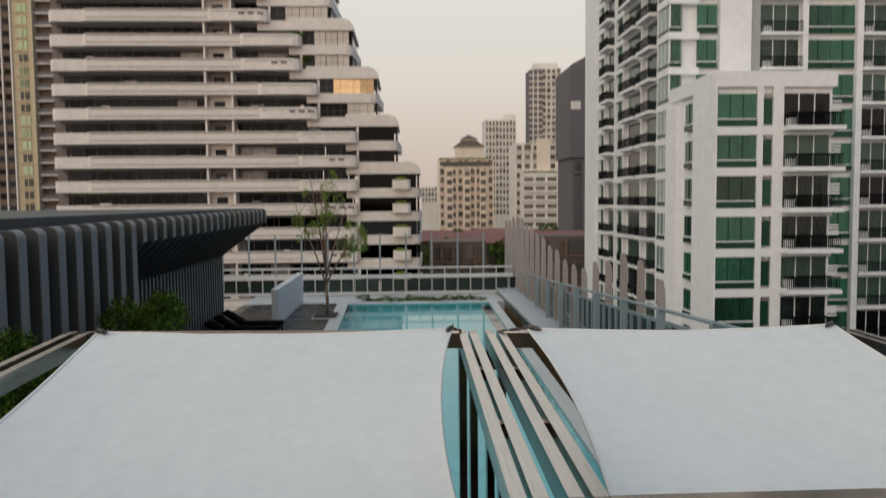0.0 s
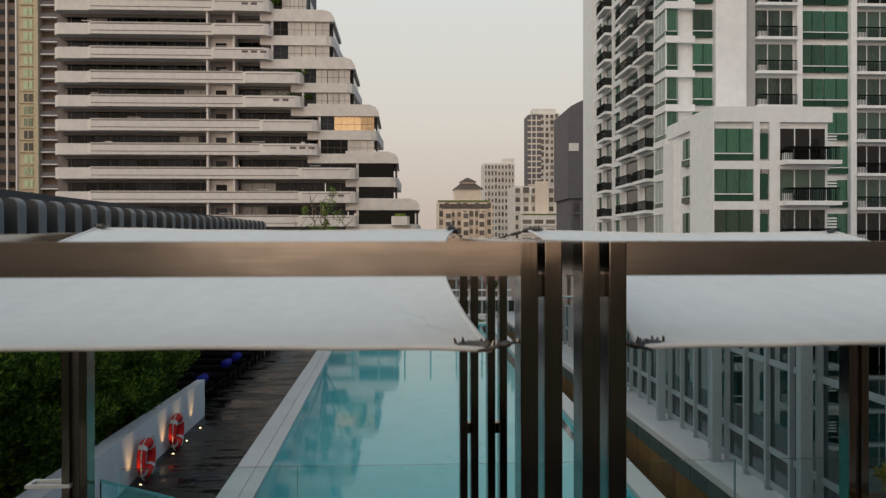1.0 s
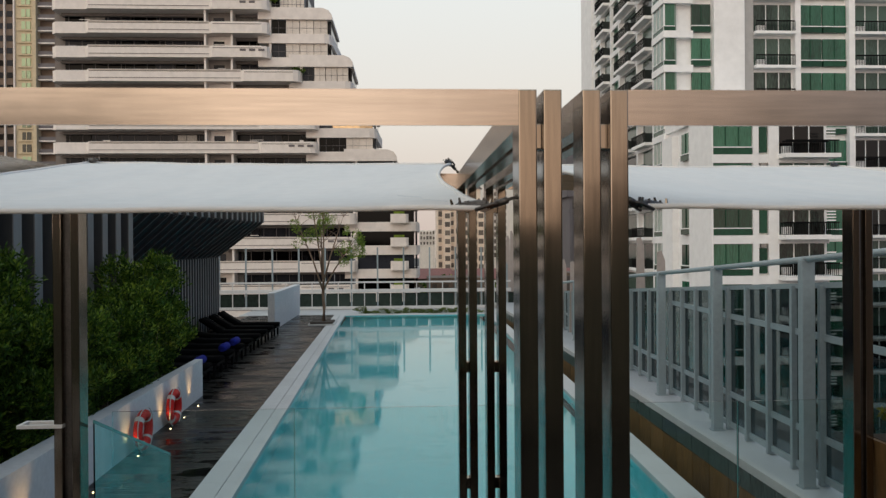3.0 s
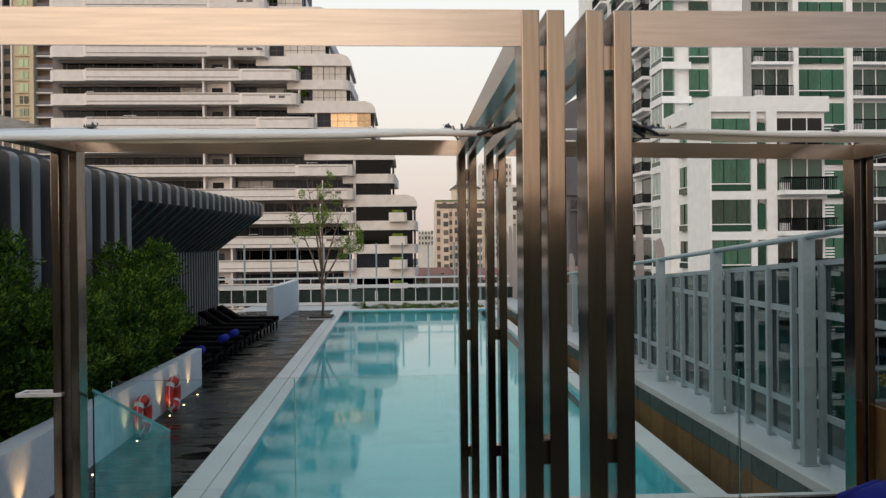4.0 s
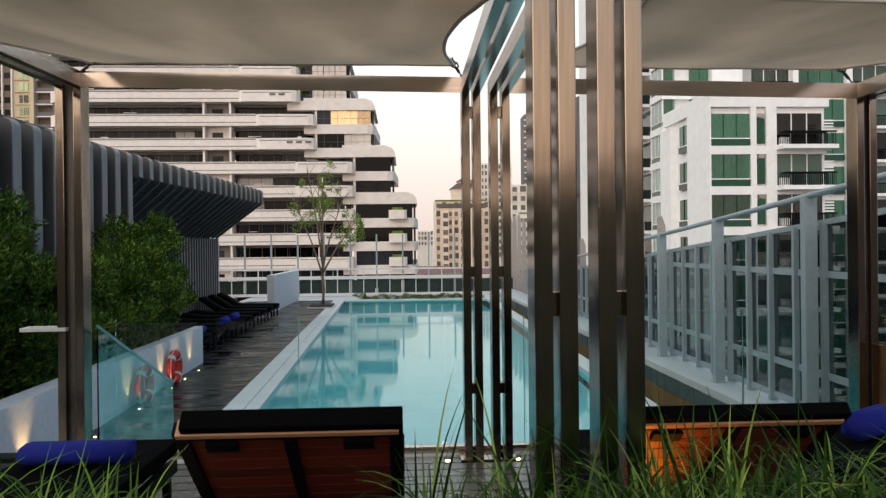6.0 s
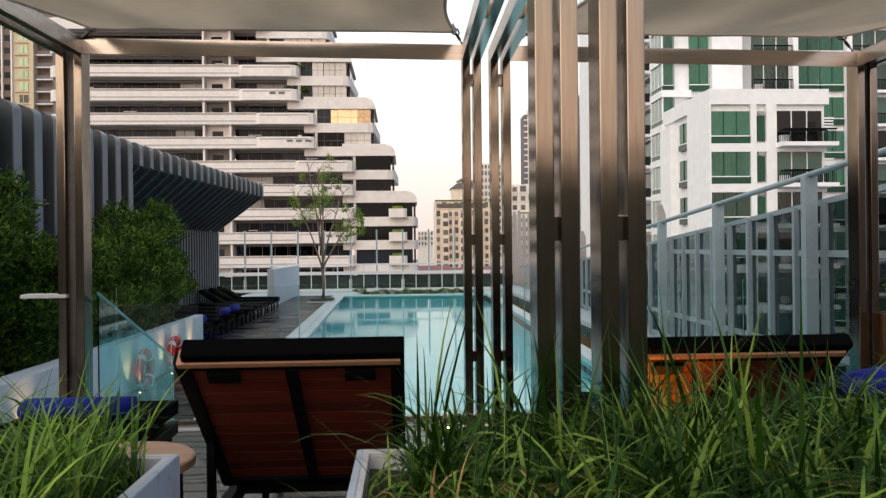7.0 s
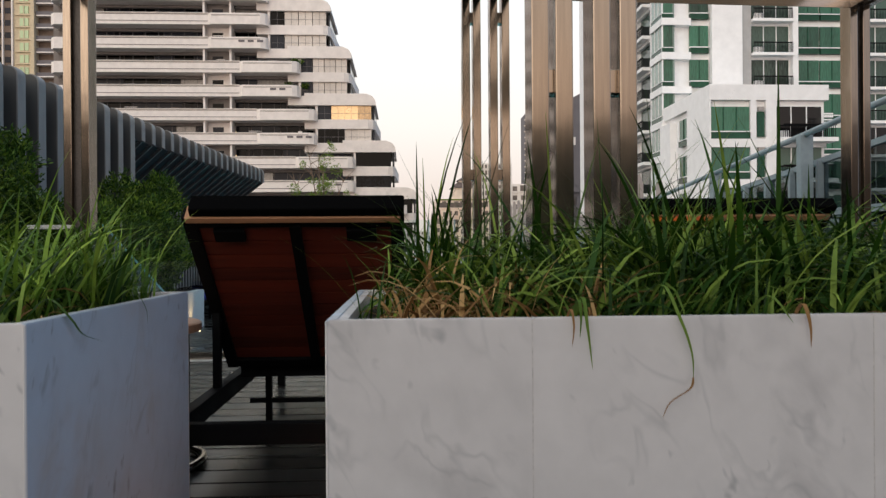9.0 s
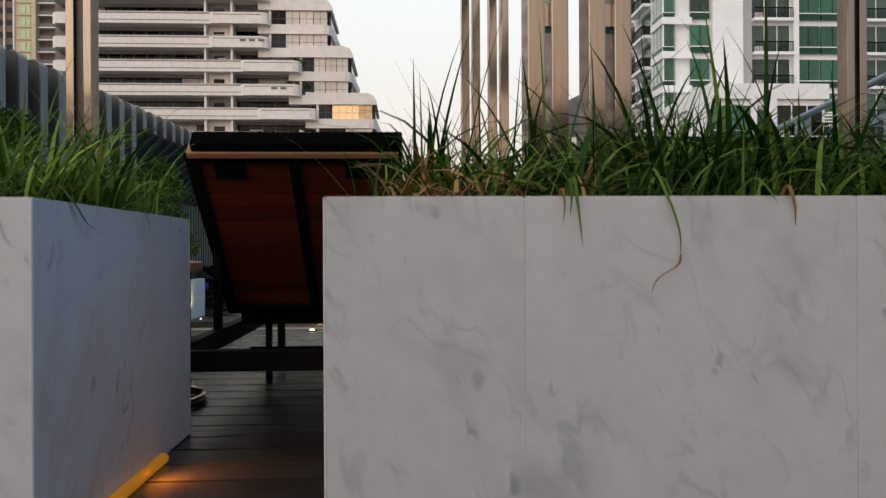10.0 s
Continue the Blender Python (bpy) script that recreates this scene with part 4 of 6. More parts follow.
# white planter wall with up-lights
white_wall = thing("wall_west", "low white rendered wall lit by small ground lights", "wall", (-3.58, 0, 0), kind="structure")
bm = bmesh.new()
prism(bm, [(-0.10, -2.0), (0.14, -2.0), (0.14, 7.0), (0.0, 14.05), (-0.14, 14.05)], "z", -1.2, 0.03)
part("plaster_face", bm, WALL_WHITE, white_wall)
for i, y in enumerate((13.09, 12.21, 11.44, 9.94, 8.45, 7.1, 5.9, 4.7)):
    lamp = thing("ground_light", "small round recessed ground light, lit", "light", (-3.30 - 0.02 * max(0, y - 8), y, LOW if y > 6.5 else LOW + 0.165 * math.ceil((6.5 - y) / 0.38) if y > 5 else 0.0), group="lights along the white wall")
    part("rim", tube(bmesh.new(), [(0, 0, -0.03), (0, 0, 0.006)], 0.026, 14), STEEL, lamp)
    part("lens", tube(bmesh.new(), [(0, 0, 0.0), (0, 0, 0.010)], 0.013, 14), LAMP, lamp)
    p = lamp.location
    spot_light("wall_light", (p.x, y, p.z + 0.03), (p.x - 0.13, y, p.z + 0.45), 11.0, (1.0, 0.62, 0.28), 0.02, 60)


def lifebuoy(y, x, turn):
    root = thing("lifebuoy", "red and white lifebuoy leaning on the white wall", "lifebuoy", (x, y, LOW), group="lifebuoys", turn=turn)
    bm = bmesh.new()
    R, r = 0.210, 0.074
    rings = []
    for i in range(32):
        a = 2 * math.pi * i / 32
        c = Vector((0, R * math.cos(a), R * math.sin(a)))
        rings.append([bm.verts.new(c + Vector((r * 0.8 * math.cos(b), 0, 0)) + c.normalized() * r * math.sin(b)) for b in (2 * math.pi * k / 12 for k in range(12))])
    for i in range(32):
        for k in range(12):
            bm.faces.new((rings[i][k], rings[(i + 1) % 32][k], rings[(i + 1) % 32][(k + 1) % 12], rings[i][(k + 1) % 12]))
    bmesh.ops.recalc_face_normals(bm, faces=bm.faces)
    part("ring", bm, RED_PLASTIC, root, smooth=True, place=(0, 0, 0.27))
    pts = []
    for i in range(33):
        a = 2 * math.pi * i / 32
        q = R + r + 0.012 + 0.022 * abs(math.sin(2 * a))
        pts.append((0.03, q * math.cos(a), q * math.sin(a) + 0.27))
    part("grab_rope", tube(bmesh.new(), pts, 0.008, 6), ROPE, root, smooth=True)
    for i in range(4):
        bm = bmesh.new()
        a0 = math.pi / 4 + i * math.pi / 2
        band = [[bm.verts.new(Vector((0, R * math.cos(a), R * math.sin(a))) + Vector(((r * 0.8 + 0.003) * math.cos(b), 0, 0)) + Vector((0, math.cos(a), math.sin(a))) * (r + 0.003) * math.sin(b))
                 for b in (2 * math.pi * k / 12 for k in range(12))] for a in (a0 - 0.13, a0, a0 + 0.13)]
        for p, q in zip(band, band[1:]):
            for k in range(12):
                bm.faces.new((p[k], q[k], q[(k + 1) % 12], p[(k + 1) % 12]))
        bmesh.ops.recalc_face_normals(bm, faces=bm.faces)
        part("tape", bm, ROPE, root, "white reflecting tape", smooth=True, place=(0, 0, 0.27))
    part("hook", tube(bmesh.new(), [(-0.09, 0, 0.44), (0.0, 0, 0.44), (0.0, 0, 0.47)], 0.01, 6), STEEL, root)


lifebuoy(10.30, -3.385, 0)
lifebuoy(11.80, -3.425, 0)

# louvred pavilion: full-height fins by the bed, then a canopy with short noses over a raked soffit
pavilion = thing("louvred_pavilion", "dark grey louvred pavilion with a finned canopy", "pavilion", (0, 0, 0))
TURN, FAR, WALL_X = 13.55, 23.9, -5.75


def canopy_front(y):
    return -4.81 + 0.0394 * (y - 10.1)


def canopy_top(y):
    return 3.21 + 0.010 * (y - 10.1)


def fin_arc(y, grow):
    front, top, rr = canopy_front(y), canopy_top(y), 0.11
    return [(front - rr + (rr + grow) * math.cos(a), top - rr + (rr + grow) * math.sin(a)) for a in (math.pi / 2 * i / 5 for i in range(6))]


def fin_outline(y):
    """Side view of a fin: a full-height blade by the bed, a short rounded nose along the canopy."""
    front, top = canopy_front(y), canopy_top(y)
    if y < TURN:
        return [(front - 0.42, LOW), (front, LOW)] + fin_arc(y, 0) + [(front - 0.42, top)]
    return [(front - 0.34, top - 0.56), (front, top - 0.42)] + fin_arc(y, 0) + [(front - 0.34, top)]


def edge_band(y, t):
    """Added pale strip that carries the sky-lit front of a fin in its colour, a little proud of it."""
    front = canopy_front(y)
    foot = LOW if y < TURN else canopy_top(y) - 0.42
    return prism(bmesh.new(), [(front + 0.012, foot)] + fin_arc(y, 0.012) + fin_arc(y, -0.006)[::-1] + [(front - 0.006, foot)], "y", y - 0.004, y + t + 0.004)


y = 2.95
while y < FAR:
    wide = 0.20 if y < TURN else 0.17
    front, top = canopy_front(y), canopy_top(y)
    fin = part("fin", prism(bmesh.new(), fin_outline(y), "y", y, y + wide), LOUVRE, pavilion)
    part("nosing", edge_band(y, wide), LOUVRE_LIT, fin)
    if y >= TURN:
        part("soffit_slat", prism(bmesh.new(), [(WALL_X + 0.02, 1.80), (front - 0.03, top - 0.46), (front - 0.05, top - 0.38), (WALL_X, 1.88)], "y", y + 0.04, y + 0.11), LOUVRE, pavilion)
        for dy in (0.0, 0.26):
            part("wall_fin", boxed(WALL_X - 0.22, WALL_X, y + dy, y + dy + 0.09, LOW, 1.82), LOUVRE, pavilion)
            part("wall_nosing", boxed(WALL_X, WALL_X + 0.015, y + dy, y + dy + 0.09, LOW, 1.80), LOUVRE_LIT, pavilion)
    y += 0.52
# Walls and soffit behind the fins hold their shade as a dark colour.
bm = bmesh.new()
prism(bm, [(-9.5, 2.0), (canopy_front(2.0) - 0.40, 2.0), (canopy_front(TURN) - 0.40, TURN - 0.1), (-9.5, TURN - 0.1)], "z", LOW, 3.05)
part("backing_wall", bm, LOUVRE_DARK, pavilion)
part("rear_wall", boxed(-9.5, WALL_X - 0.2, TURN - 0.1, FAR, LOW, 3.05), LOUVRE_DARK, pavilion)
bm = bmesh.new()
prism(bm, [(-16.0, 1.8), (canopy_front(2.0) - 0.62, 1.8), (canopy_front(FAR) - 0.30, FAR + 0.1), (-16.0, FAR + 0.1)], "z", 3.05, 3.36)
part("roof", bm, LOUVRE, pavilion)
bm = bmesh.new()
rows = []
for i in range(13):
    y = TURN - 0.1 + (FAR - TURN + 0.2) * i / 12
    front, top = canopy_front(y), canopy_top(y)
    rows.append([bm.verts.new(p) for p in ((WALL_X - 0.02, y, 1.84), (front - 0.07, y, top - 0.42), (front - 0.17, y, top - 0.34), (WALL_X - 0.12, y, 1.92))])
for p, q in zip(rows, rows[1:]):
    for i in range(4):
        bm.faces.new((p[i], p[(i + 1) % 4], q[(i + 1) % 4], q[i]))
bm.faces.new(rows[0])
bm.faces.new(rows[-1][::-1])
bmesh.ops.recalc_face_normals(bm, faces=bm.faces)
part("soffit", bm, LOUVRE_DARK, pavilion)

# far end: white wall, planting strip, glazed parapet with posts
slab("wall_north", "low white wall at the far end of the pool deck", "wall", boxed(-4.40, -4.17, 25.2, 31.2, LOW, 0.58), WALL_WHITE)
slab("north_terrace", "pale paved strip past the far pool edge", "pavement", boxed(-6.6, 5.2, 30.75, 34.6, -1.8, LOW - 0.02), STONE)
parapet = thing("parapet_north", "glazed parapet with pale rails and thin posts", "railing", (0, 33.4, LOW), kind="structure")
part("lower_band", boxed(-9.5, 5.0, -0.05, 0.15, 0.0, 0.12), WALL_WHITE, parapet)
part("middle_rail", boxed(-9.5, 5.0, -0.12, 0.12, 0.74, 0.88), WALL_WHITE, parapet)
part("top_rail", boxed(-9.5, 5.0, -0.05, 0.05, 1.16, 1.23), WALL_WHITE, parapet)
for i in range(13):
    x = -9.2 + i * 1.17
    part("post", boxed(x - 0.035, x + 0.035, -0.03, 0.04, 0.1, 2.75 if i < 12 else 2.0), FENCE_PAINT, parapet)
    part("pane", boxed(x + 0.05, x + 1.1, 0.0, 0.02, 0.12, 0.70), TINT_GLASS, parapet)
    part("small_post", boxed(x + 0.56, x + 0.60, -0.03, 0.03, 0.1, 1.16), WALL_WHITE, parapet)

# right-hand ledge, cladding and screen
slab("ledge_east", "pale stone ledge beside the pool trough", "ledge", boxed(4.32, 5.2, 5.3, 34.6, -1.9, -0.45), LEDGE)
slab("trough_floor", "dark floor of the overflow trough", "floor", boxed(3.3, 4.32, 5.3, 34.0, -1.95, -1.45), LOUVRE_DARK)
clad = thing("trough_cladding", "brown stone panels lining the overflow trough", "cladding", (4.32, 0, 0), kind="structure")
y = 5.3
while y < 33:
    part("panel", boxed(-0.03, 0.0, y + 0.006, y + 0.59, -1.45, -0.80), CLAD, clad)
    part("upper_panel", boxed(-0.035, 0.0, y + 0.006, y + 0.59, -0.79, -0.555), TEAL_PANEL, clad)
    y += 0.6
part("cap", boxed(-0.05, 0.02, 5.3, 33.5, -0.55, -0.447), STONE, clad)


def top_z(y):
    return 1.80 - 0.066 * (y - 9.9)


screen = thing("glazed_screen", "blue-grey steel and glass wind screen on the ledge", "screen", (0, 0, 0))
posts = [5.0 + 2.46 * i for i in range(12)]
for y in posts:
    z1 = max(0.35, top_z(y))
    xs = 4.42 + 0.028 * (y - 7.4)
    part("post", boxed(xs + 0.02, xs + 0.155, y - 0.05, y + 0.05, -0.45, z1, bevel=0.006), FENCE_PAINT, screen)
    part("foot", boxed(xs, xs + 0.18, y - 0.07, y + 0.07, -0.45, -0.435), FENCE_PAINT, screen)
for a, b in zip(posts, posts[1:]):
    xs, xe = 4.42 + 0.028 * (a - 7.4), 4.42 + 0.028 * (b - 7.4)
    za, zb = max(0.35, top_z(a)), max(0.35, top_z(b))
    part("handrail", tube(bmesh.new(), [(xs + 0.08, a, za + 0.005), (xe + 0.08, b, zb + 0.005)], 0.034, 8), FENCE_PAINT, screen, smooth=True)
    for z0, z1, hgt in ((za - 0.30, zb - 0.30, 0.06), (1.10, 1.10, 0.07), (0.02, 0.02, 0.07), (-0.40, -0.40, 0.07)):
        if max(z0, z1) > min(za, zb) - 0.38 and z0 == z1:
            continue
        bm = bmesh.new()
        q = [bm.verts.new(p) for p in ((xs + 0.26, a, z0), (xs + 0.31, a, z0), (xs + 0.31, a, z0 + hgt), (xs + 0.26, a, z0 + hgt),
                                       (xe + 0.26, b, z1), (xe + 0.31, b, z1), (xe + 0.31, b, z1 + hgt), (xe + 0.26, b, z1 + hgt))]
        for f in ((0, 1, 2, 3), (7, 6, 5, 4), (0, 4, 5, 1), (1, 5, 6, 2), (2, 6, 7, 3), (3, 7, 4, 0)):
            bm.faces.new([q[i] for i in f])
        bmesh.ops.recalc_face_normals(bm, faces=bm.faces)
        part("transom", bm, FENCE_PAINT, screen)
    for i in range(4):
        f0, f1 = i / 4, (i + 1) / 4
        ya, yb = a + (b - a) * f0, a + (b - a) * f1
        xa = xs + (xe - xs) * f0
        zt = za + (zb - za) * f0 - 0.27
        part("mullion", boxed(xa + 0.22, xa + 0.34, ya - 0.025, ya + 0.025, -0.44, zt), FENCE_PAINT, screen)
        part("pane", boxed(xa + 0.30, xa + 0.312, ya + 0.025, yb - 0.025, -0.40, min(zt, za + (zb - za) * f1 - 0.27)), SCREEN_GLASS, screen).visible_shadow = False
# free-standing fins behind the glazing, their tops cut to a wave
for i in range(19):
    y = 13.7 + i * 1.25
    h = 2.03 + 0.36 * math.cos((y - 15.3) * 0.52) if y < 21.4 else 1.68 + 0.115 * (y - 21.4)
    h = min(h, 2.92 - 0.09 * max(0, y - 32.5)) - 0.09 * (i % 2) - (0.25 if i == 0 else 0)
    bm = bmesh.new()
    prism(bm, [(5.0, -0.4), (5.22, -0.4), (5.19, h - 0.20), (5.12, h), (5.04, h - 0.03)], "y", y, y + 0.035)
    part("fin", bm, PANEL, screen)


# ---- upper terrace: pergolas and sails ----
Y0, Y1, W, D, DEEP_BEAM = 1.93, 4.87, 0.054, 0.13, 0.106
Z_FRONT = 2.592


def at_back(x):
    """Place of a bar's rear post: the frames open slightly towards the pool, as the pool's sides do."""
    return 0.42 + (x - 0.40) * 1.02


def back_z(x):
    """Top of the rear bars, which fall slightly from west to east."""
    return 2.629 + 0.0145 * (0.70 - x)


def folded_beam(x0, x1, y, z, rise=0.0):
    """A folded steel channel, open below: front face and top, out of level by the rise of its first end."""
    bm = boxes([(x0, x1, y, y + 0.008, z - DEEP_BEAM, z)])
    more = boxes([(x0, x1, y + 0.008, y + D, z - 0.008, z)])
    me = bpy.data.meshes.new("lip")
    more.to_mesh(me)
    more.free()
    bm.from_mesh(me)
    bpy.data.meshes.remove(me)
    for v in bm.verts:
        v.co.z += rise * (x1 - v.co.x) / (x1 - x0)
    return bm


def pergola(label, bars_left, bars_right):
    """Steel frame: a pair of flat bars at each corner, a rafter over each bar, cross beams front and back."""
    root = thing("pergola", label, "pergola", (0, 0, 0), group="pergolas on the deck")
    for x in (*bars_left, *bars_right):
        xb = at_back(x)
        z_back = back_z(x)
        for px, y, z in ((x, Y0, Z_FRONT), (xb, Y1, z_back)):
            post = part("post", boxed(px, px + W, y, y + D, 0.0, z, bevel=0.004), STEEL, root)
            part("foot_plate", boxed(px - 0.03, px + W + 0.03, y - 0.03, y + D + 0.03, 0.0, 0.012, bevel=0.003), STEEL, post)
        bm = bmesh.new()
        ends = [[bm.verts.new(p) for p in ((px, y, z - DEEP_BEAM), (px + W, y, z - DEEP_BEAM), (px + W, y, z - 0.001), (px, y, z - 0.001))]
                for px, y, z in ((x, Y0 + D, Z_FRONT), (xb, Y1, z_back))]
        for i in range(4):
            bm.faces.new((ends[0][i], ends[0][(i + 1) % 4], ends[1][(i + 1) % 4], ends[1][i]))
        bm.faces.new(ends[0][::-1])
        bm.faces.new(ends[1])
        bmesh.ops.recalc_face_normals(bm, faces=bm.faces)
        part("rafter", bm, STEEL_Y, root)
    for pair in (bars_left, bars_right):
        outer = abs((pair[0] + pair[1]) / 2 - 0.76) > 1.0
        for y, z in ((Y0, Z_FRONT), (Y1, back_z(pair[1]))):
            a, b = (pair[0] + W, pair[1]) if y == Y0 else (at_back(pair[0]) + W, at_back(pair[1]))
            if outer:
                part("web_plate", boxed(a, b, y + 0.035, y + 0.06, 0.0, z - 0.01), DARK_STEEL, root)
                continue
            for h in (0.45, 1.255, 2.42 if y == Y0 else 2.36):
                part("spacer", boxed(a, b, y + 0.03, y + D - 0.03, h, h + 0.075, bevel=0.003), STEEL, root)
        for y in (2.9, 3.9):
            t = (y - Y0) / (Y1 - Y0)
            a, b = (p + (at_back(p) - p) * t for p in (pair[0] + W, pair[1]))
            z = Z_FRONT + (back_z(pair[1]) - Z_FRONT) * t
            part("spacer", boxed(a, b, y, y + 0.06, z - 0.09, z - 0.02, bevel=0.003), STEEL, root)
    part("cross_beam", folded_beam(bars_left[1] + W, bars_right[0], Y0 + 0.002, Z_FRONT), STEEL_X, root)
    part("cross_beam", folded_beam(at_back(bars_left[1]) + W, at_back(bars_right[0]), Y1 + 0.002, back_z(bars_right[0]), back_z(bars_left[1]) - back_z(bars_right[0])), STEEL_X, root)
    return root


pergola("brushed steel pergola frame over two loungers", (-2.06, -1.945), (0.607, 0.681))
pergola("brushed steel pergola frame beside the glazed screen", (0.797, 0.879), (3.345, 3.435))


def sail(label, corners, tips, hollow):
    """A stretched canvas with hollow edges, hems and corner hardware."""
    root = thing("shade_sail", label, "shade sail", (0, 0, 0), group="shade sails")
    a, b, c, d = [Vector(p) for p in corners]
    n = 28
    bm = bmesh.new()
    grid = []
    mid = (a + b + c + d) / 4
    for j in range(n + 1):
        row = []
        v = j / n
        for i in range(n + 1):
            u = i / n
            p = a.lerp(b, u).lerp(d.lerp(c, u), v)
            inner = u if hollow > 0 else 1 - u
            hx, hy = (0.028 * inner + 0.020) * 4 * v * (1 - v), 0.026 * 4 * u * (1 - u)
            p.x += (mid.x - p.x) * hx * 2.0 * abs(2 * u - 1)
            p.y += (mid.y - p.y) * hy * 2.0 * abs(2 * v - 1)
            p.z -= 0.05 * 16 * u * (1 - u) * v * (1 - v)
            p.z -= 0.02 * v * v * 4 * u * (1 - u)
            p.z += 0.006 * noise.noise(Vector((p.x * 3.0, p.y * 3.0, 1.7)))
            w = min(u, 1 - u) + min(v, 1 - v)
            if w < 0.3:
                p.z += 0.010 * math.sin(22 * (u - v)) * (0.3 - w)
            row.append(bm.verts.new(p))
        grid.append(row)
    for j in range(n):
        for i in range(n):
            bm.faces.new((grid[j][i], grid[j][i + 1], grid[j + 1][i + 1], grid[j + 1][i]))
    rim = [[v.co.copy() for v in grid[0]], [v.co.copy() for v in grid[n]], [r[0].co.copy() for r in grid], [r[n].co.copy() for r in grid]]
    canvas_points = [[v.co.copy() for v in r] for r in grid]
    cloth = part("canvas", bm, CANVAS, root, "white stretched canvas", smooth=True)
    for pts in rim:
        part("hem", tube(bmesh.new(), pts, 0.010, 6), CANVAS, cloth, smooth=True)
    inner_edge = (lambda i: n - i) if hollow > 0 else (lambda i: i)
    seam = [canvas_points[j][inner_edge(i)] + Vector((0, 0, 0.003)) for j, i in ((6, 3), (5, 3), (4, 2), (3, 2), (2, 1))]
    if hollow > 0:
        part("seam", tube(bmesh.new(), seam, 0.0007, 5), SEAM, cloth, "grey stitched seam")
    for corner, tip in zip((a, b, c, d), tips):
        tip = Vector(tip)
        way = tip - corner
        along = way.normalized()
        link = part("turnbuckle", tube(bmesh.new(), [corner, corner + way * 0.3, corner + way * 0.32, corner + way * 0.7, corner + way * 0.72, tip],
                                       [0.005, 0.005, 0.011, 0.011, 0.005, 0.005], 8), DARK_STEEL, root, "tarnished turnbuckle", smooth=True)
        side = way.cross(Vector((0, 0, 1))).normalized()
        part("shackle", tube(bmesh.new(), [corner - along * 0.03 + side * 0.025, corner + along * 0.03 + side * 0.022, corner + along * 0.05,
                                           corner + along * 0.03 - side * 0.022, corner - along * 0.03 - side * 0.025], 0.006, 6), DARK_STEEL, link, smooth=True)
        bm = bmesh.new()
        flat = Vector((along.x, along.y, 0)).normalized()
        up = Vector((0, 0, 1))
        tube(bm, [corner - flat * 0.125 + up * 0.002, corner - flat * 0.10 + up * 0.005, corner - flat * 0.03 + up * 0.008, corner + flat * 0.02 + up * 0.006], [0.004, 0.012, 0.017, 0.008], 8)
        rr = random.Random(int(corner.x * 100))
        for k in range(11):
            q = corner + flat * (-0.115 + 0.014 * k) + side * rr.uniform(-0.014, 0.014) + up * 0.010
            part("stud", tube(bmesh.new(), [q, q + Vector((rr.uniform(-0.006, 0.006), 0, rr.uniform(0.006, 0.022)))], [0.0055, 0.0035], 6), DARK_STEEL if k % 3 else STEEL, link)
        part("corner_plate", bm, DARK_STEEL, link)
        part("eye_bolt", tube(bmesh.new(), [tip, tip + along * 0.05], 0.010, 8), STEEL, link)


sail("white canvas shade sail stretched under the steel pergola", ((-1.79, 2.08, 2.25), (0.525, 2.04, 2.252), (0.575, 4.75, 2.685), (-1.80, 4.77, 2.70)),
     ((-1.83, 2.00, 2.29), (0.607, 1.99, 2.28), (0.63, 4.90, 2.65), (-1.96, 4.92, 2.65)), 1)
sail("white canvas shade sail over the loungers by the screen", ((1.005, 2.04, 2.252), (3.25, 2.08, 2.25), (3.25, 4.77, 2.665), (1.09, 4.75, 2.68)),
     ((0.933, 1.99, 2.28), (3.30, 2.00, 2.29), (3.42, 4.92, 2.61), (0.95, 4.90, 2.64)), -1)

# shelf frame on the far post
tray = thing("post_shelf", "small white metal frame fixed to the post", "shelf", (-2.03, 4.93, 0.93))
for a in ((-0.30, 0.0, -0.07, -0.045), (-0.30, 0.0, 0.045, 0.07), (-0.30, -0.275, -0.045, 0.045), (-0.025, 0.0, -0.045, 0.045)):
    part("bar", boxed(a[0], a[1], a[2], a[3], 0.0, 0.025, bevel=0.003), WALL_WHITE, tray)

# ---- glass fence ----
fence = thing("glass_fence", "frameless clear glass fence along the deck edge", "fence", (0, 5.10, 0))
part("channel", boxed(-1.85, 4.15, -0.03, 0.03, 0.0, 0.045), STEEL_X, fence)
xs = [-1.80, -0.523, 1.083, 2.69, 4.15]
for a, b in zip(xs, xs[1:]):
    pane = part("glass_pane", boxed(a + 0.006, b - 0.006, -0.006, 0.006, 0.03, 0.985), FENCE_GLASS, fence, "clear frameless glass pane")
    pane.visible_shadow = False
    part("polished_edge", boxed(b - 0.006, b - 0.001, -0.006, 0.006, 0.03, 0.985), GLASS_EDGE, pane)
rail_glass = thing("stair_glass", "sloping green-tinted glass balustrade beside the steps", "balustrade", (-1.86, 4.95, 0))
stair_tint = glass_material("stair_glass_tint", (0.60, 0.89, 0.88))
bm = prism(bmesh.new(), [(0.0, -0.05), (1.62, LOW), (1.62, 0.27), (0.0, 0.94)], "x", -0.005, 0.005)
pane = part("glass_pane", bm, stair_tint, rail_glass)
pane.visible_shadow = False
part("polished_edge", prism(bmesh.new(), [(0.0, 0.94), (1.62, 0.27), (1.62, 0.292), (0.0, 0.962)], "x", -0.007, 0.007), GLASS_EDGE, pane)
part("polished_edge", boxed(-0.007, 0.007, 1.62, 1.624, LOW, 0.29), GLASS_EDGE, pane)

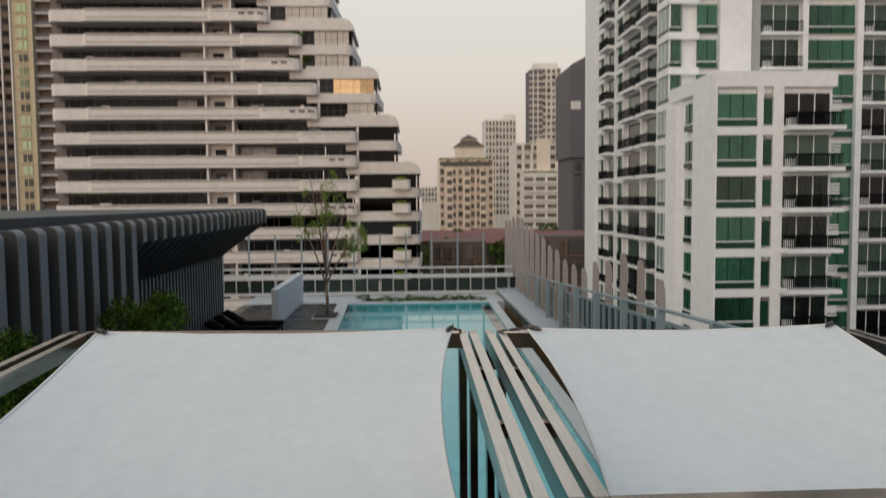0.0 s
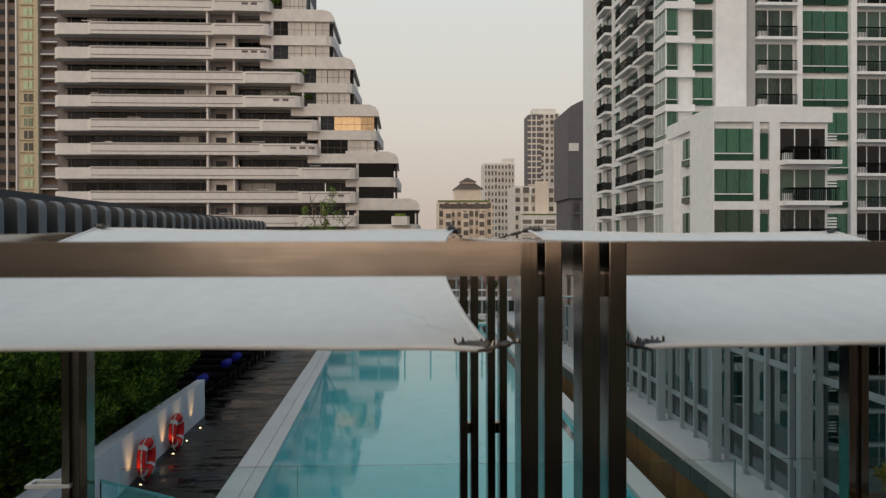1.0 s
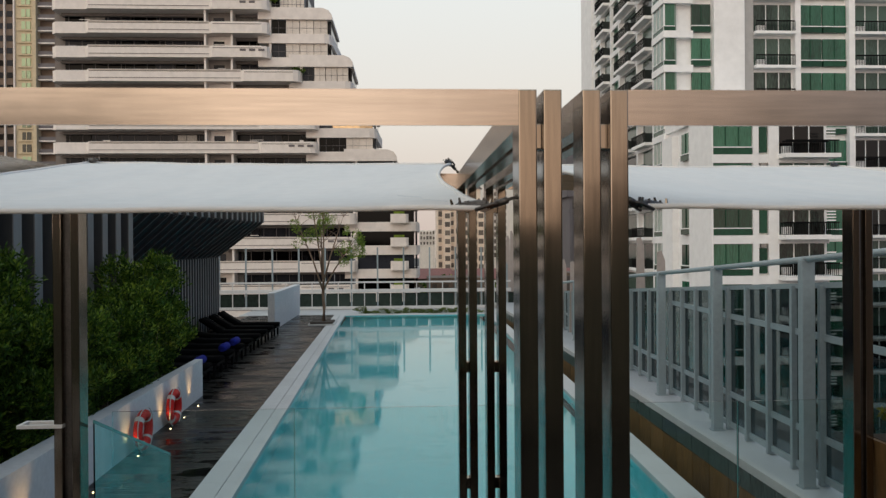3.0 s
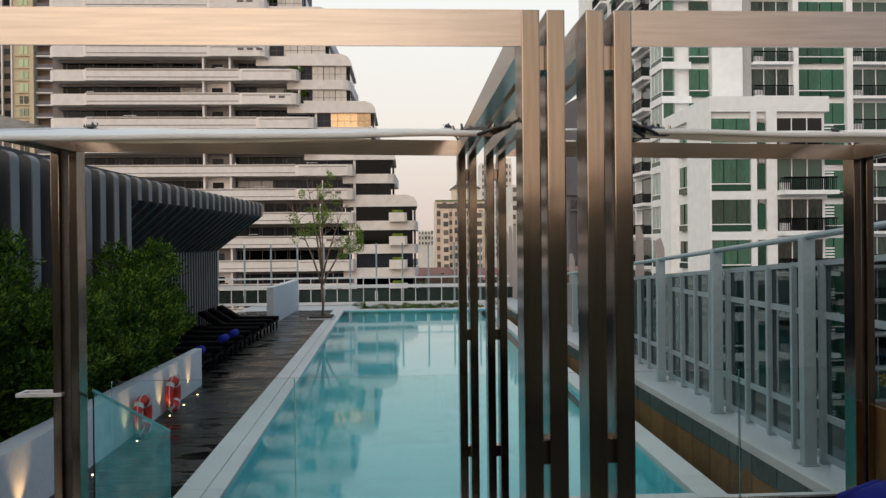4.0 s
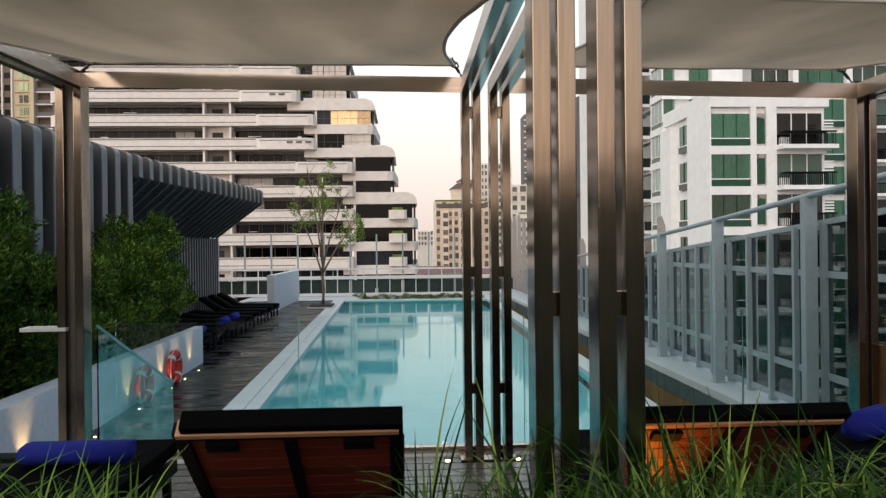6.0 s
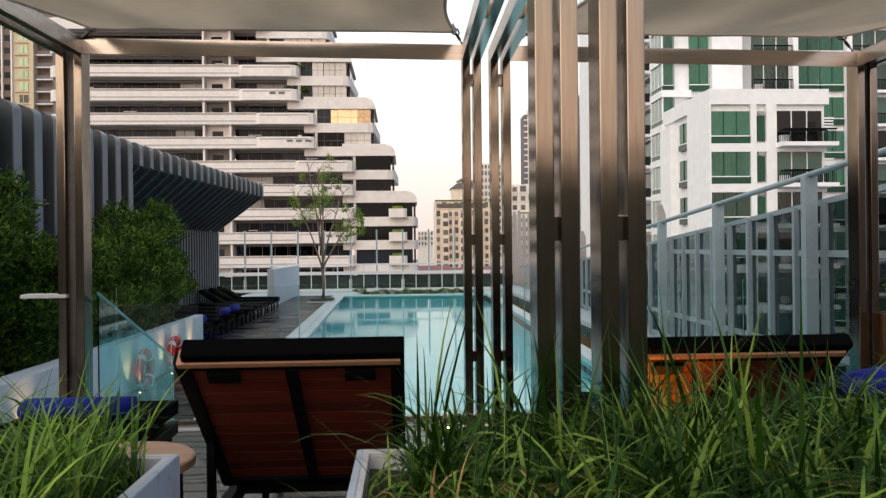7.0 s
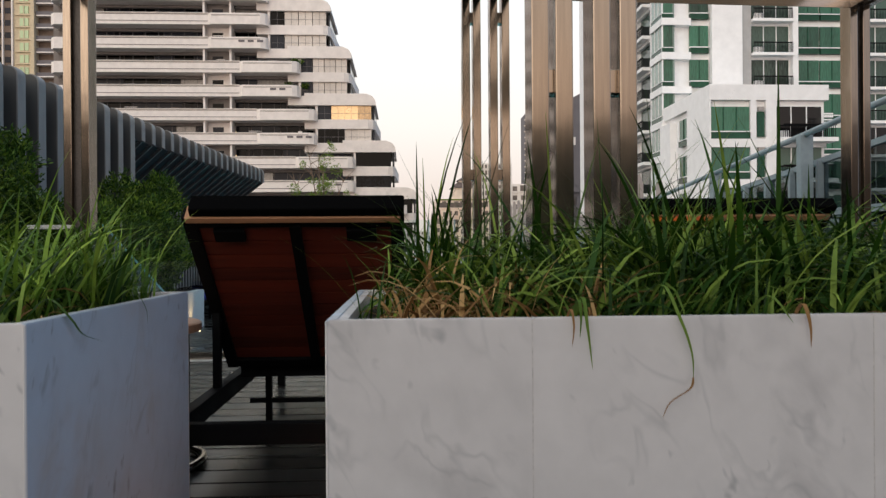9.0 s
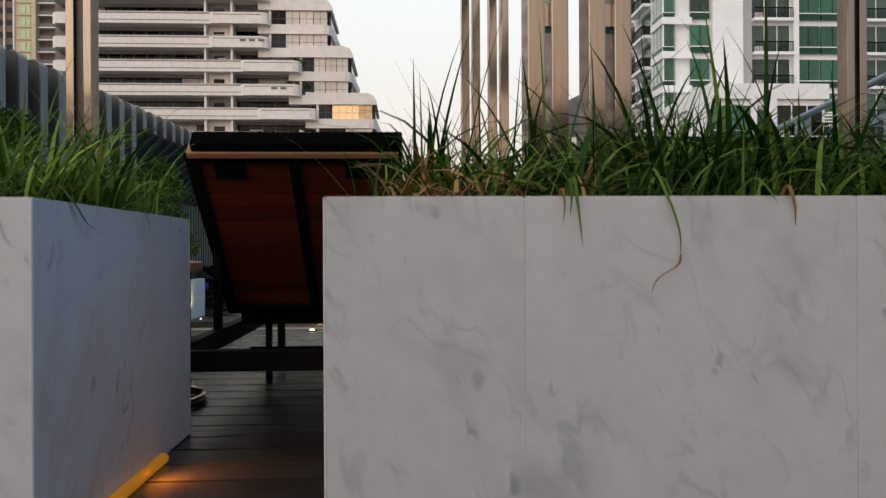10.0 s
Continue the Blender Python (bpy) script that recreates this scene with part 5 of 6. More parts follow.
for x in (-0.42, 0.51, 0.99, 1.95):
    lamp = thing("deck_light", "small round deck light, lit", "light", (x, 4.85, 0.0), group="lights along the deck edge")
    part("rim", tube(bmesh.new(), [(0, 0, -0.02), (0, 0, 0.006)], 0.032, 14), STEEL, lamp)
    part("lens", tube(bmesh.new(), [(0, 0, 0.0), (0, 0, 0.010)], 0.016, 14), LAMP, lamp)

# ---- planters ----
PY0, PY1, PH = 0.985, 1.945, 0.655


def planter(label, x0, x1, joints, inner_side):
    root = thing("planter", label, "planter", (0, 0, 0), group="stone planters")
    part("core", boxed(x0 + 0.020, x1 - 0.020, PY0 + 0.0195, PY1 - 0.0195, 0, 0.50), GROUT, root)
    marks = [x0] + joints + [x1]
    T = 0.02
    for a, b in zip(marks, marks[1:]):
        ma, mb = (T if a == x0 else 0.0), (T if b == x1 else 0.0)
        for y, s in ((PY0, 1), (PY1, -1)):
            bm = bmesh.new()
            prism(bm, [(a + 0.0014, y), (b - 0.0014, y), (b - 0.0014 - mb, y + s * T), (a + 0.0014 + ma, y + s * T)], "z", 0.004, PH)
            bmesh.ops.bevel(bm, geom=[e for e in bm.edges if e.verts[0].co.z > 0.5 and e.verts[1].co.z > 0.5], offset=0.002, segments=2, affect="EDGES")
            part("panel", bm, MARBLE, root)
            if b != x1:
                part("joint", boxed(b - 0.003, b + 0.003, *sorted((y + s * 0.0006, y + s * 0.012)), 0.006, PH - 0.004), GROUT, root)
            part("inner_lining", boxed(a + ma, b - mb, *sorted((y + s * T, y + s * 0.036)), 0.4, PH - 0.002), MARBLE, root)
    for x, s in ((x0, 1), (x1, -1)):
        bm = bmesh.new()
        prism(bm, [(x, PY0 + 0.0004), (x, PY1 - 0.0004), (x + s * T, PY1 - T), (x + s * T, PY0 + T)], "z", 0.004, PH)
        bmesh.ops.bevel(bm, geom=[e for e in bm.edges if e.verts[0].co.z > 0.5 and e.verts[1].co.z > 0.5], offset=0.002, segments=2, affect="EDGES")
        # End slabs take the marble copy that has shade painted in.
        part("panel", bm, MARBLE_SHADED, root, "marble end slab with blue shade in its colour")
        for y in (PY0, PY1):
            part("arris", tube(bmesh.new(), [(x + s * 0.0025, y + (0.0025 if y == PY0 else -0.0025), 0.004), (x + s * 0.0025, y + (0.0025 if y == PY0 else -0.0025), PH - 0.003)], 0.0034, 8), MARBLE, root)
        a, b = sorted((x + s * 0.02, x + s * 0.036))
        part("inner_lining", boxed(a, b, PY0 + 0.036, PY1 - 0.036, 0.4, PH - 0.002), MARBLE, root)
    bm = bmesh.new()
    nx, ny = int((x1 - x0) / 0.06), 14
    g = [[bm.verts.new((x0 + 0.037 + (x1 - x0 - 0.074) * i / nx, PY0 + 0.037 + (PY1 - PY0 - 0.074) * j / ny,
                        0.585 + 0.05 * noise.noise(Vector((i * 0.4, j * 0.4, x0))))) for i in range(nx + 1)] for j in range(ny + 1)]
    for j in range(ny):
        for i in range(nx):
            bm.faces.new((g[j][i], g[j][i + 1], g[j + 1][i + 1], g[j + 1][i]))
    part("soil", bm, SOIL, root)
    return root


planter("cream marble planter full of long grass", 0.078, 4.05, [0.441, 1.063, 1.685, 2.307, 2.929, 3.551], -1)
planter("cream marble planter with long grass beside the gap", -3.40, -0.43, [-3.27, -2.65, -2.03, -1.41, -0.79], 1)


def ribbon(verts, faces, points, side, width):
    """A tapering leaf blade along points."""
    k, last = len(verts), len(points) - 1
    for i, p in enumerate(points):
        t = i / last
        w = width * (0.6 + 0.4 * min(1, t * 4)) * (1 - max(0, (t - 0.35) / 0.65) ** 1.5) + 0.0003
        verts.append(p - side * w)
        verts.append(p + side * w)
    faces.extend((k + 2 * i, k + 2 * i + 1, k + 2 * i + 3, k + 2 * i + 2) for i in range(last))


def arch(base, heading, rise, bend, length):
    """Points of a blade that leaves its tuft steeply and bows over under its own weight."""
    p, pts = base.copy(), [base.copy()]
    steps = 7
    for i in range(steps):
        t = (i + 0.5) / steps
        e = rise - bend * t ** 1.4
        p = p + Vector((math.cos(heading) * math.cos(e), math.sin(heading) * math.cos(e), math.sin(e))) * (length / steps)
        pts.append(p)
    return pts


def grass(label, span, tufts, per_tuft, seed, length, bends, width, mat, region, wisps=0, hanging=(), thin=None):
    """Tufts of arching blades, some upright wisps, and named blades that hang over the rim."""
    rng = random.Random(seed)
    verts, faces = [], []
    x0, x1 = span
    rx0, rx1, ry0, ry1 = region
    for n in range(tufts):
        tx, ty = rng.uniform(rx0, rx1), rng.uniform(ry0, ry1)
        if thin and thin[0] < tx < thin[1] and thin[2] < ty < thin[3] and rng.random() < 0.72:
            continue
        vigour, spread = rng.uniform(0.7, 1.2), rng.uniform(0.02, 0.05)
        lay = rng.uniform(0, 2 * math.pi)
        count = int(per_tuft * rng.uniform(0.6, 1.4))
        for k in range(count + (rng.randint(0, 3) if rng.random() < wisps else 0)):
            a = rng.uniform(0, 2 * math.pi)
            r = abs(rng.gauss(0, spread))
            base = Vector((min(x1, max(x0, tx + r * math.cos(a))), min(PY1 - 0.045, max(PY0 + 0.045, ty + r * math.sin(a))), 0.585))
            heading = a + rng.gauss(0, 0.5) if rng.random() < 0.7 else lay + rng.gauss(0, 0.4)
            if k >= count:
                rise, bend, size = radians(rng.uniform(70, 90)), radians(rng.uniform(5, 60)), length * rng.uniform(1.25, 1.7)
            else:
                rise = radians(rng.uniform(52, 88))
                bend = radians(rng.uniform(*bends))
                size = length * vigour * rng.uniform(0.55, 1.15)
            for attempt in range(4):
                pts = arch(base, heading, rise, bend, size)
                tip = pts[-1]
                if x0 - 0.03 < tip.x < x1 + 0.03 and PY0 + 0.02 < tip.y < PY1 + 0.03 or tip.z > 0.80:
                    break
                heading, bend = heading + 1.7, bend * 0.7
            else:
                continue
            side = Vector((-math.sin(heading), math.cos(heading), rng.uniform(-0.5, 0.5))).normalized()
            ribbon(verts, faces, pts, side, width * rng.uniform(0.5, 1.25))
    for side, wide, *stops in hanging:
        ctrl = [Vector(p) for p in stops]
        pts = []
        for i in range(len(ctrl) - 1):
            p0, p1, p2, p3 = ctrl[max(0, i - 1)], ctrl[i], ctrl[i + 1], ctrl[min(len(ctrl) - 1, i + 2)]
            for s in range(4):
                t = s / 4
                pts.append(0.5 * ((2 * p1) + (p2 - p0) * t + (2 * p0 - 5 * p1 + 4 * p2 - p3) * t * t + (3 * p1 - p0 - 3 * p2 + p3) * t ** 3))
        ribbon(verts, faces, pts + [ctrl[-1]], Vector(side), wide)
    me = bpy.data.meshes.new("grass")
    me.from_pydata([tuple(v) for v in verts], [], faces)
    me.materials.append(mat)
    for p in me.polygons:
        p.use_smooth = True
    return tagged(new("grass", me), label, "grass", kind="stuff")


FLAT, DEEP = (1, 0, 0), (0, 1, 0)
EAST, WEST = (0.13, 4.0), (-3.35, -0.49)
grass("long green arching grass filling the planter", EAST, 380, 22, 11, 0.36, (60, 180), 0.0060, GRASS, (0.25, 3.98, PY0 + 0.06, PY1 - 0.07), 0.12,
      [(FLAT, 0.0035, (0.523, 1.06, 0.60), (0.533, 1.00, 0.69), (0.537, 0.975, 0.64), (0.545, 0.972, 0.565)),
       (FLAT, 0.0030, (0.518, 1.05, 0.60), (0.523, 0.99, 0.685), (0.526, 0.976, 0.66), (0.523, 0.973, 0.620)),
       (FLAT, 0.0030, (0.663, 1.10, 0.60), (0.683, 1.02, 0.71), (0.705, 0.978, 0.65), (0.723, 0.972, 0.59), (0.725, 0.972, 0.545)),
       (FLAT, 0.0040, (0.843, 1.06, 0.62), (0.873, 1.00, 0.69), (0.908, 0.974, 0.642)),
       (FLAT, 0.0035, (1.343, 1.06, 0.60), (1.353, 1.00, 0.70), (1.373, 0.974, 0.61))], (0.14, 0.52, 1.0, 1.34))
grass("dry tan grass matted at the planter corner", EAST, 50, 8, 31, 0.22, (60, 170), 0.0042, DRY_GRASS, (0.20, 0.68, 1.03, 1.36), 0,
      [(FLAT, 0.0022, (0.725, 0.972, 0.548), (0.719, 0.971, 0.528), (0.683, 0.970, 0.505), (0.669, 0.970, 0.478)),
       (FLAT, 0.0040, (0.928, 1.03, 0.62), (0.933, 0.99, 0.675), (0.939, 0.974, 0.640), (0.940, 0.973, 0.598)),
       (FLAT, 0.0022, (0.505, 1.03, 0.62), (0.509, 0.985, 0.67), (0.513, 0.974, 0.64), (0.509, 0.973, 0.605))])
grass("dry tan blades scattered in the green grass", EAST, 80, 3, 32, 0.28, (80, 180), 0.0034, DRY_GRASS, (0.5, 3.98, PY0 + 0.06, PY1 - 0.1), 0)
grass("long green grass in the planter beside the gap", WEST, 340, 25, 12, 0.32, (55, 175), 0.0052, GRASS, (-3.33, -0.51, PY0 + 0.06, PY1 - 0.07), 0.10,
      [(DEEP, 0.0060, (-0.50, 1.08, 0.62), (-0.45, 1.10, 0.69), (-0.422, 1.14, 0.65), (-0.416, 1.18, 0.615), (-0.414, 1.27, 0.59)),
       (DEEP, 0.0030, (-0.50, 1.52, 0.62), (-0.45, 1.53, 0.685), (-0.421, 1.55, 0.64), (-0.418, 1.555, 0.60))], (-1.0, -0.48, 1.0, 1.40))
grass("dry tan blades in the planter beside the gap", WEST, 90, 6, 33, 0.20, (80, 180), 0.0036, DRY_GRASS, (-1.5, -0.53, 1.04, 1.45))
grass("tall coarse grass standing up at the back of the planter", EAST, 320, 11, 51, 0.375, (30, 125), 0.0068, GRASS, (0.55, 3.98, 1.22, PY1 - 0.07), 0.05)
grass("tall arching tufts along the back rim of the planter", EAST, 85, 12, 56, 0.39, (25, 105), 0.0054, GRASS, (0.80, 2.5, 1.50, PY1 - 0.07), 0)
grass("bright coarse grass at the gap end of the planter", WEST, 230, 17, 52, 0.33, (40, 140), 0.0043, BRIGHT_GRASS, (-2.4, -0.53, 1.22, 1.88), 0)
grass("bright arching tufts beside the planter gap", WEST, 40, 14, 55, 0.41, (30, 110), 0.0046, BRIGHT_GRASS, (-1.15, -0.53, 1.15, 1.88), 0)
grass("few thin stalks along the bare rim of the planter", EAST, 7, 4, 58, 0.33, (20, 90), 0.0026, GRASS, (0.15, 0.25, 1.05, 1.8), 0)
grass("broad bright blades arching over the planter grass", EAST, 95, 7, 59, 0.34, (70, 165), 0.0072, BRIGHT_GRASS, (0.55, 3.98, 1.10, PY1 - 0.07), 0)
grass("thin upright wisps above the planter grass", EAST, 34, 5, 57, 0.43, (0, 45), 0.0022, GRASS, (0.22, 0.95, 1.15, 1.82), 0)
grass("short dense undergrowth of the planter grass", EAST, 420, 24, 53, 0.17, (20, 140), 0.0036, GRASS, (0.50, 3.98, PY0 + 0.05, PY1 - 0.06), 0)
grass("short dense undergrowth in the planter beside the gap", WEST, 260, 22, 54, 0.17, (20, 140), 0.0036, GRASS, (-3.33, -0.53, PY0 + 0.05, PY1 - 0.06), 0, (), (-1.0, -0.48, 1.0, 1.40))


# ---- loungers ----
def lounger(label, x, towel_dx, towel_y, half=0.14, tilt=47.2, pad=0.066, flat=1.0, towel_turn=0.0):
    """Reclining deck lounger: black frame, slatted back, black cushion."""
    root = thing("sun_lounger", label, "lounger", (x, 2.18, 0), group="loungers under the sails")
    hw = 0.341
    for s in (-1, 1):
        part("side_rail", boxed(s * hw - 0.022, s * hw + 0.022, -0.20, 1.95, 0.19, 0.26, bevel=0.005), BLACK_METAL, root)
        for y in (-0.19, 1.80):
            part("leg", boxed(s * hw - 0.02, s * hw + 0.02, y, y + 0.045, 0.0, 0.20, bevel=0.004), BLACK_METAL, root)
        part("inner_leg", boxed(s * 0.22 - 0.013, s * 0.22 + 0.013, 0.74, 0.77, 0.0, 0.26, bevel=0.003), BLACK_METAL, root)
        part("prop", boxed(s * hw - 0.014, s * hw + 0.014, 0.34, 0.375, 0.25, 0.60 if tilt < 60 else 0.38, bevel=0.003), BLACK_METAL, root)
    for y, z in ((-0.20, 0.182), (0.66, 0.245), (1.91, 0.182)):
        part("cross_rail", boxed(-hw + 0.022, hw - 0.022, y, y + 0.045, z, z + 0.066, bevel=0.004), BLACK_METAL, root)
    part("stretcher", boxed(-0.30, 0.30, 0.745, 0.765, 0.118, 0.138, bevel=0.003), BLACK_METAL, root)
    lo, L = Vector((0.004, 0.62, 0.312)), 0.866
    m = Matrix.Translation(lo) @ Matrix.Rotation(radians(tilt), 4, "X")
    back = new("backrest")
    back.empty_display_size = 0.05
    back.parent = root
    for name, bar in (("side_bar", (-hw - 0.022, -hw + 0.022, -0.022, 0.022, 0, L)), ("side_bar", (hw - 0.022, hw + 0.022, -0.022, 0.022, 0, L)),
                      ("cross_bar", (-hw + 0.022, hw - 0.022, -0.02, 0.02, 0.0, 0.045)), ("cross_bar", (-hw + 0.022, hw - 0.022, -0.02, 0.02, L - 0.05, L - 0.022))):
        bm = boxed(*bar, bevel=0.003)
        bmesh.ops.transform(bm, matrix=m, verts=bm.verts)
        part(name, bm, BLACK_METAL, back)
    bm = boxed(-hw - 0.01, hw + 0.01, -0.03, 0.03, L - 0.019, L + 0.004, bevel=0.003)
    bmesh.ops.transform(bm, matrix=m, verts=bm.verts)
    part("top_rail", bm, TEAK, back, "pale teak top rail")
    n = 11
    for i in range(n):
        z = 0.05 + (L - 0.105) * i / n
        bm = boxed(-hw + 0.02, hw - 0.02, -0.008, 0.010, z, z + (L - 0.105) / n - 0.006)
        bmesh.ops.transform(bm, matrix=m, verts=bm.verts)
        part("slat", bm, RED_WOOD, back)
    bm = boxed(-0.018, 0.018, -0.03, -0.008, 0.03, L - 0.04)
    bmesh.ops.transform(bm, matrix=m, verts=bm.verts)
    part("strut", bm, BLACK_METAL, back)
    for s in (-1, 1):
        bm = boxed(s * 0.22 - 0.05, s * 0.22 + 0.05, -0.028, -0.009, L - 0.11, L - 0.06)
        bmesh.ops.transform(bm, matrix=m, verts=bm.verts)
        part("bracket", bm, BLACK_METAL, back)
    # seat slats and cushion
    for i in range(13):
        y = 0.70 + i * 0.092
        part("seat_slat", boxed(-hw + 0.022, hw - 0.022, y, y + 0.075, 0.283, 0.303), RED_WOOD, root)
    bm = bmesh.new()
    ends = [m @ Vector((0, u, v)) for u, v in ((pad - 0.024, L - 0.03), (pad - 0.024, L + 0.040), (-0.024, L + 0.040), (-0.026, L + 0.006), (0.012, L + 0.006), (0.014, L - 0.03))]
    prof = [(0.66, 0.305), (1.94, 0.305), (1.95, 0.38), (0.70, 0.39)] + [(e.y, e.z) for e in ends]
    prism(bm, prof, "x", -0.330, 0.368)
    bmesh.ops.bevel(bm, geom=list(bm.edges), offset=0.006, segments=2, affect="EDGES", profile=0.6)
    part("cushion", bm, BLACK_CLOTH, root, "black padded cushion folded over the back")
    if towel_y:
        roll = thing("rolled_towel", "rolled blue towel lying on the lounger cushion", "towel", (x + towel_dx, towel_y, 0.39), group="rolled towels", turn=towel_turn)
        roll.scale = (1, 1, flat)
        bm = bmesh.new()
        pts = []
        turns = 60
        for k in range(turns):
            a = k * 0.42
            r = 0.012 + 0.062 * k / turns
            pts.append((r * math.cos(a), r * math.sin(a) + 0.078))
        outer = [(0.076 * math.cos(2 * math.pi * k / 28), 0.078 + 0.074 * math.sin(2 * math.pi * k / 28)) for k in range(28)]
        prism(bm, outer, "x", -half, half)
        bmesh.ops.bevel(bm, geom=[e for e in bm.edges if abs(e.verts[0].co.x - e.verts[1].co.x) < 1e-4], offset=0.016, segments=2, affect="EDGES")
        for v in bm.verts:
            v.co += v.normal * 0.004 * noise.noise(v.co * 14)
        part("roll", bm, BLUE_CLOTH, roll, smooth=True)
        fold = boxed(-half + 0.005, half - 0.005, 0.05, 0.082, 0.03, 0.14, bevel=0.012)
        part("loose_fold", fold, BLUE_CLOTH, roll, smooth=True)
    return root


lounger("black reclining lounger with red-brown slatted back by the planter gap", -0.151, 0.08, 3.60)
lounger("black reclining lounger with slatted back lit orange from below", 1.31, 0.24, 3.60, pad=0.046)
lounger("black reclining lounger with a blue towel near the steps", -1.45, 0.02, 3.62, 0.27, 76, flat=0.72)
lounger("black reclining lounger with a blue towel near the screen", 2.66, 0.17, 3.78, 0.22, 76, towel_turn=32)

table = thing("side_table", "round timber side table between two loungers", "table", (-0.765, 2.40, 0))
part("tabletop", tube(bmesh.new(), [(0, 0, 0.485), (0, 0, 0.49), (0, 0, 0.515), (0, 0, 0.52)], [0.235, 0.245, 0.245, 0.238], 40), TABLE_WOOD, table, "round timber top")
part("stem", tube(bmesh.new(), [(0, 0, 0.02), (0, 0, 0.485)], 0.022, 14), BLACK_METAL, table, smooth=True)
for k in range(3):
    a = k * 2.1 + 0.25
    part("leg", tube(bmesh.new(), [(0.19 * math.cos(a), 0.19 * math.sin(a), 0.03), (0.19 * math.cos(a), 0.19 * math.sin(a), 0.485)], 0.012, 8), BLACK_METAL, table)
part("base_ring", tube(bmesh.new(), [(0.245 * math.cos(2 * math.pi * k / 40), 0.245 * math.sin(2 * math.pi * k / 40), 0.02) for k in range(41)], 0.018, 8, caps=False), STEEL, table, "pale metal base ring", smooth=True)

# orange lamp under the lounger, hose in the gap
glow_lamp = thing("floor_spot", "small orange floor spotlight under the lounger", "light", (1.12, 2.62, 0.0))
part("housing", tube(bmesh.new(), [(0, 0, 0), (0, 0, 0.06)], 0.045, 16), BLACK_METAL, glow_lamp)
part("lens", tube(bmesh.new(), [(0, 0, 0.05), (0, 0, 0.066)], 0.036, 16), glow_material("amber_lens", (1.0, 0.35, 0.06), 10.0), glow_lamp)
spot_light("floor_spot_lamp", (1.10, 2.52, 0.10), (1.08, 2.33, 0.76), 34.0, (1.0, 0.24, 0.02), 0.03, 44)

strip = thing("light_strip", "amber light strip along the foot of the planter", "light", (-0.415, 0, 0))
part("diffuser", tube(bmesh.new(), [(0, 1.00, 0.012), (0, 1.3, 0.012), (0, 1.645, 0.012)], 0.014, 10), glow_material("amber_diffuser", (0.42, 0.16, 0.008), 0.45), strip, smooth=True)

spot_light("strip_lamp", (-0.385, 1.48, 0.05), (-0.30, 1.50, 0.0), 5.5, (1.0, 0.27, 0.02), 0.03, 150)

pot = thing("plant_pot", "brown square plant pot with a yellow-green shrub", "plant pot", (3.91, 4.76, 0.0))
bm = bmesh.new()
prism(bm, [(-0.27, 0.0), (0.20, 0.0), (0.22, 0.74), (-0.33, 0.74)], "y", -0.30, 0.28)
part("pot", bm, CLAD, pot)
part("soil", boxed(-0.30, 0.20, -0.28, 0.26, 0.741, 0.746), SOIL, pot)


# ---- leaves ----
leaf_cloud("shrub_leaves", "", "", [(-0.05, 0, 0.80, 0.20, 0.22, 0.07)], 1200, 0.04, leaf_material("yellow_green_leaf", (0.08, 0.10, 0.02), (0.26, 0.24, 0.04)), 3, pot)


def sprig_cloud(blobs, sprigs, size, mat, seed, parent, keep_back):
    """Upright leafy shoots over rounded clumps, clipped low down by the wall; each carries a few narrow folded leaves."""
    rng = random.Random(seed)
    verts, faces = [], []
    weights = [b[3] * b[4] for b in blobs]
    for _ in range(sprigs):
        bx, by, bz, rx, ry, rz = rng.choices(blobs, weights)[0]
        a, c = rng.uniform(0, 2 * math.pi), rng.uniform(-0.75, 1)
        r, flat = rng.uniform(0.35, 1.0) ** 0.5, math.sqrt(1 - c * c)
        out = Vector((flat * math.cos(a), flat * math.sin(a), c))
        p = Vector((bx + rx * r * out.x, by + ry * r * out.y, bz + rz * r * out.z))
        if p.z < 0.62:
            p.x = min(p.x, keep_back - rng.uniform(0, 0.2))
        way = (out * 0.7 + Vector((rng.gauss(0, 0.3), rng.gauss(0, 0.3), rng.uniform(0.5, 1.2)))).normalized()
        long = rng.uniform(0.10, 0.22)
        for k in range(7):
            base = p + way * long * k / 6
            d = (way * 0.7 + Vector((rng.gauss(0, 0.6), rng.gauss(0, 0.6), rng.gauss(0.15, 0.4)))).normalized()
            side = d.orthogonal().normalized()
            side.rotate(Matrix.Rotation(rng.uniform(0, 6.28), 3, d))
            ln = size * rng.uniform(0.65, 1.25)
            up = d.cross(side) * ln * 0.08
            n = len(verts)
            verts += [base, base + d * ln * 0.5 + side * ln * 0.17 + up, base + d * ln, base + d * ln * 0.5 - side * ln * 0.17 + up]
            faces += [(n, n + 1, n + 2), (n, n + 2, n + 3)]
    me = bpy.data.meshes.new("crown")
    me.from_pydata([tuple(v) for v in verts], [], faces)
    me.materials.append(mat)
    ob = new("crown", me)
    ob.parent = parent
    return tagged(ob, kind="stuff")


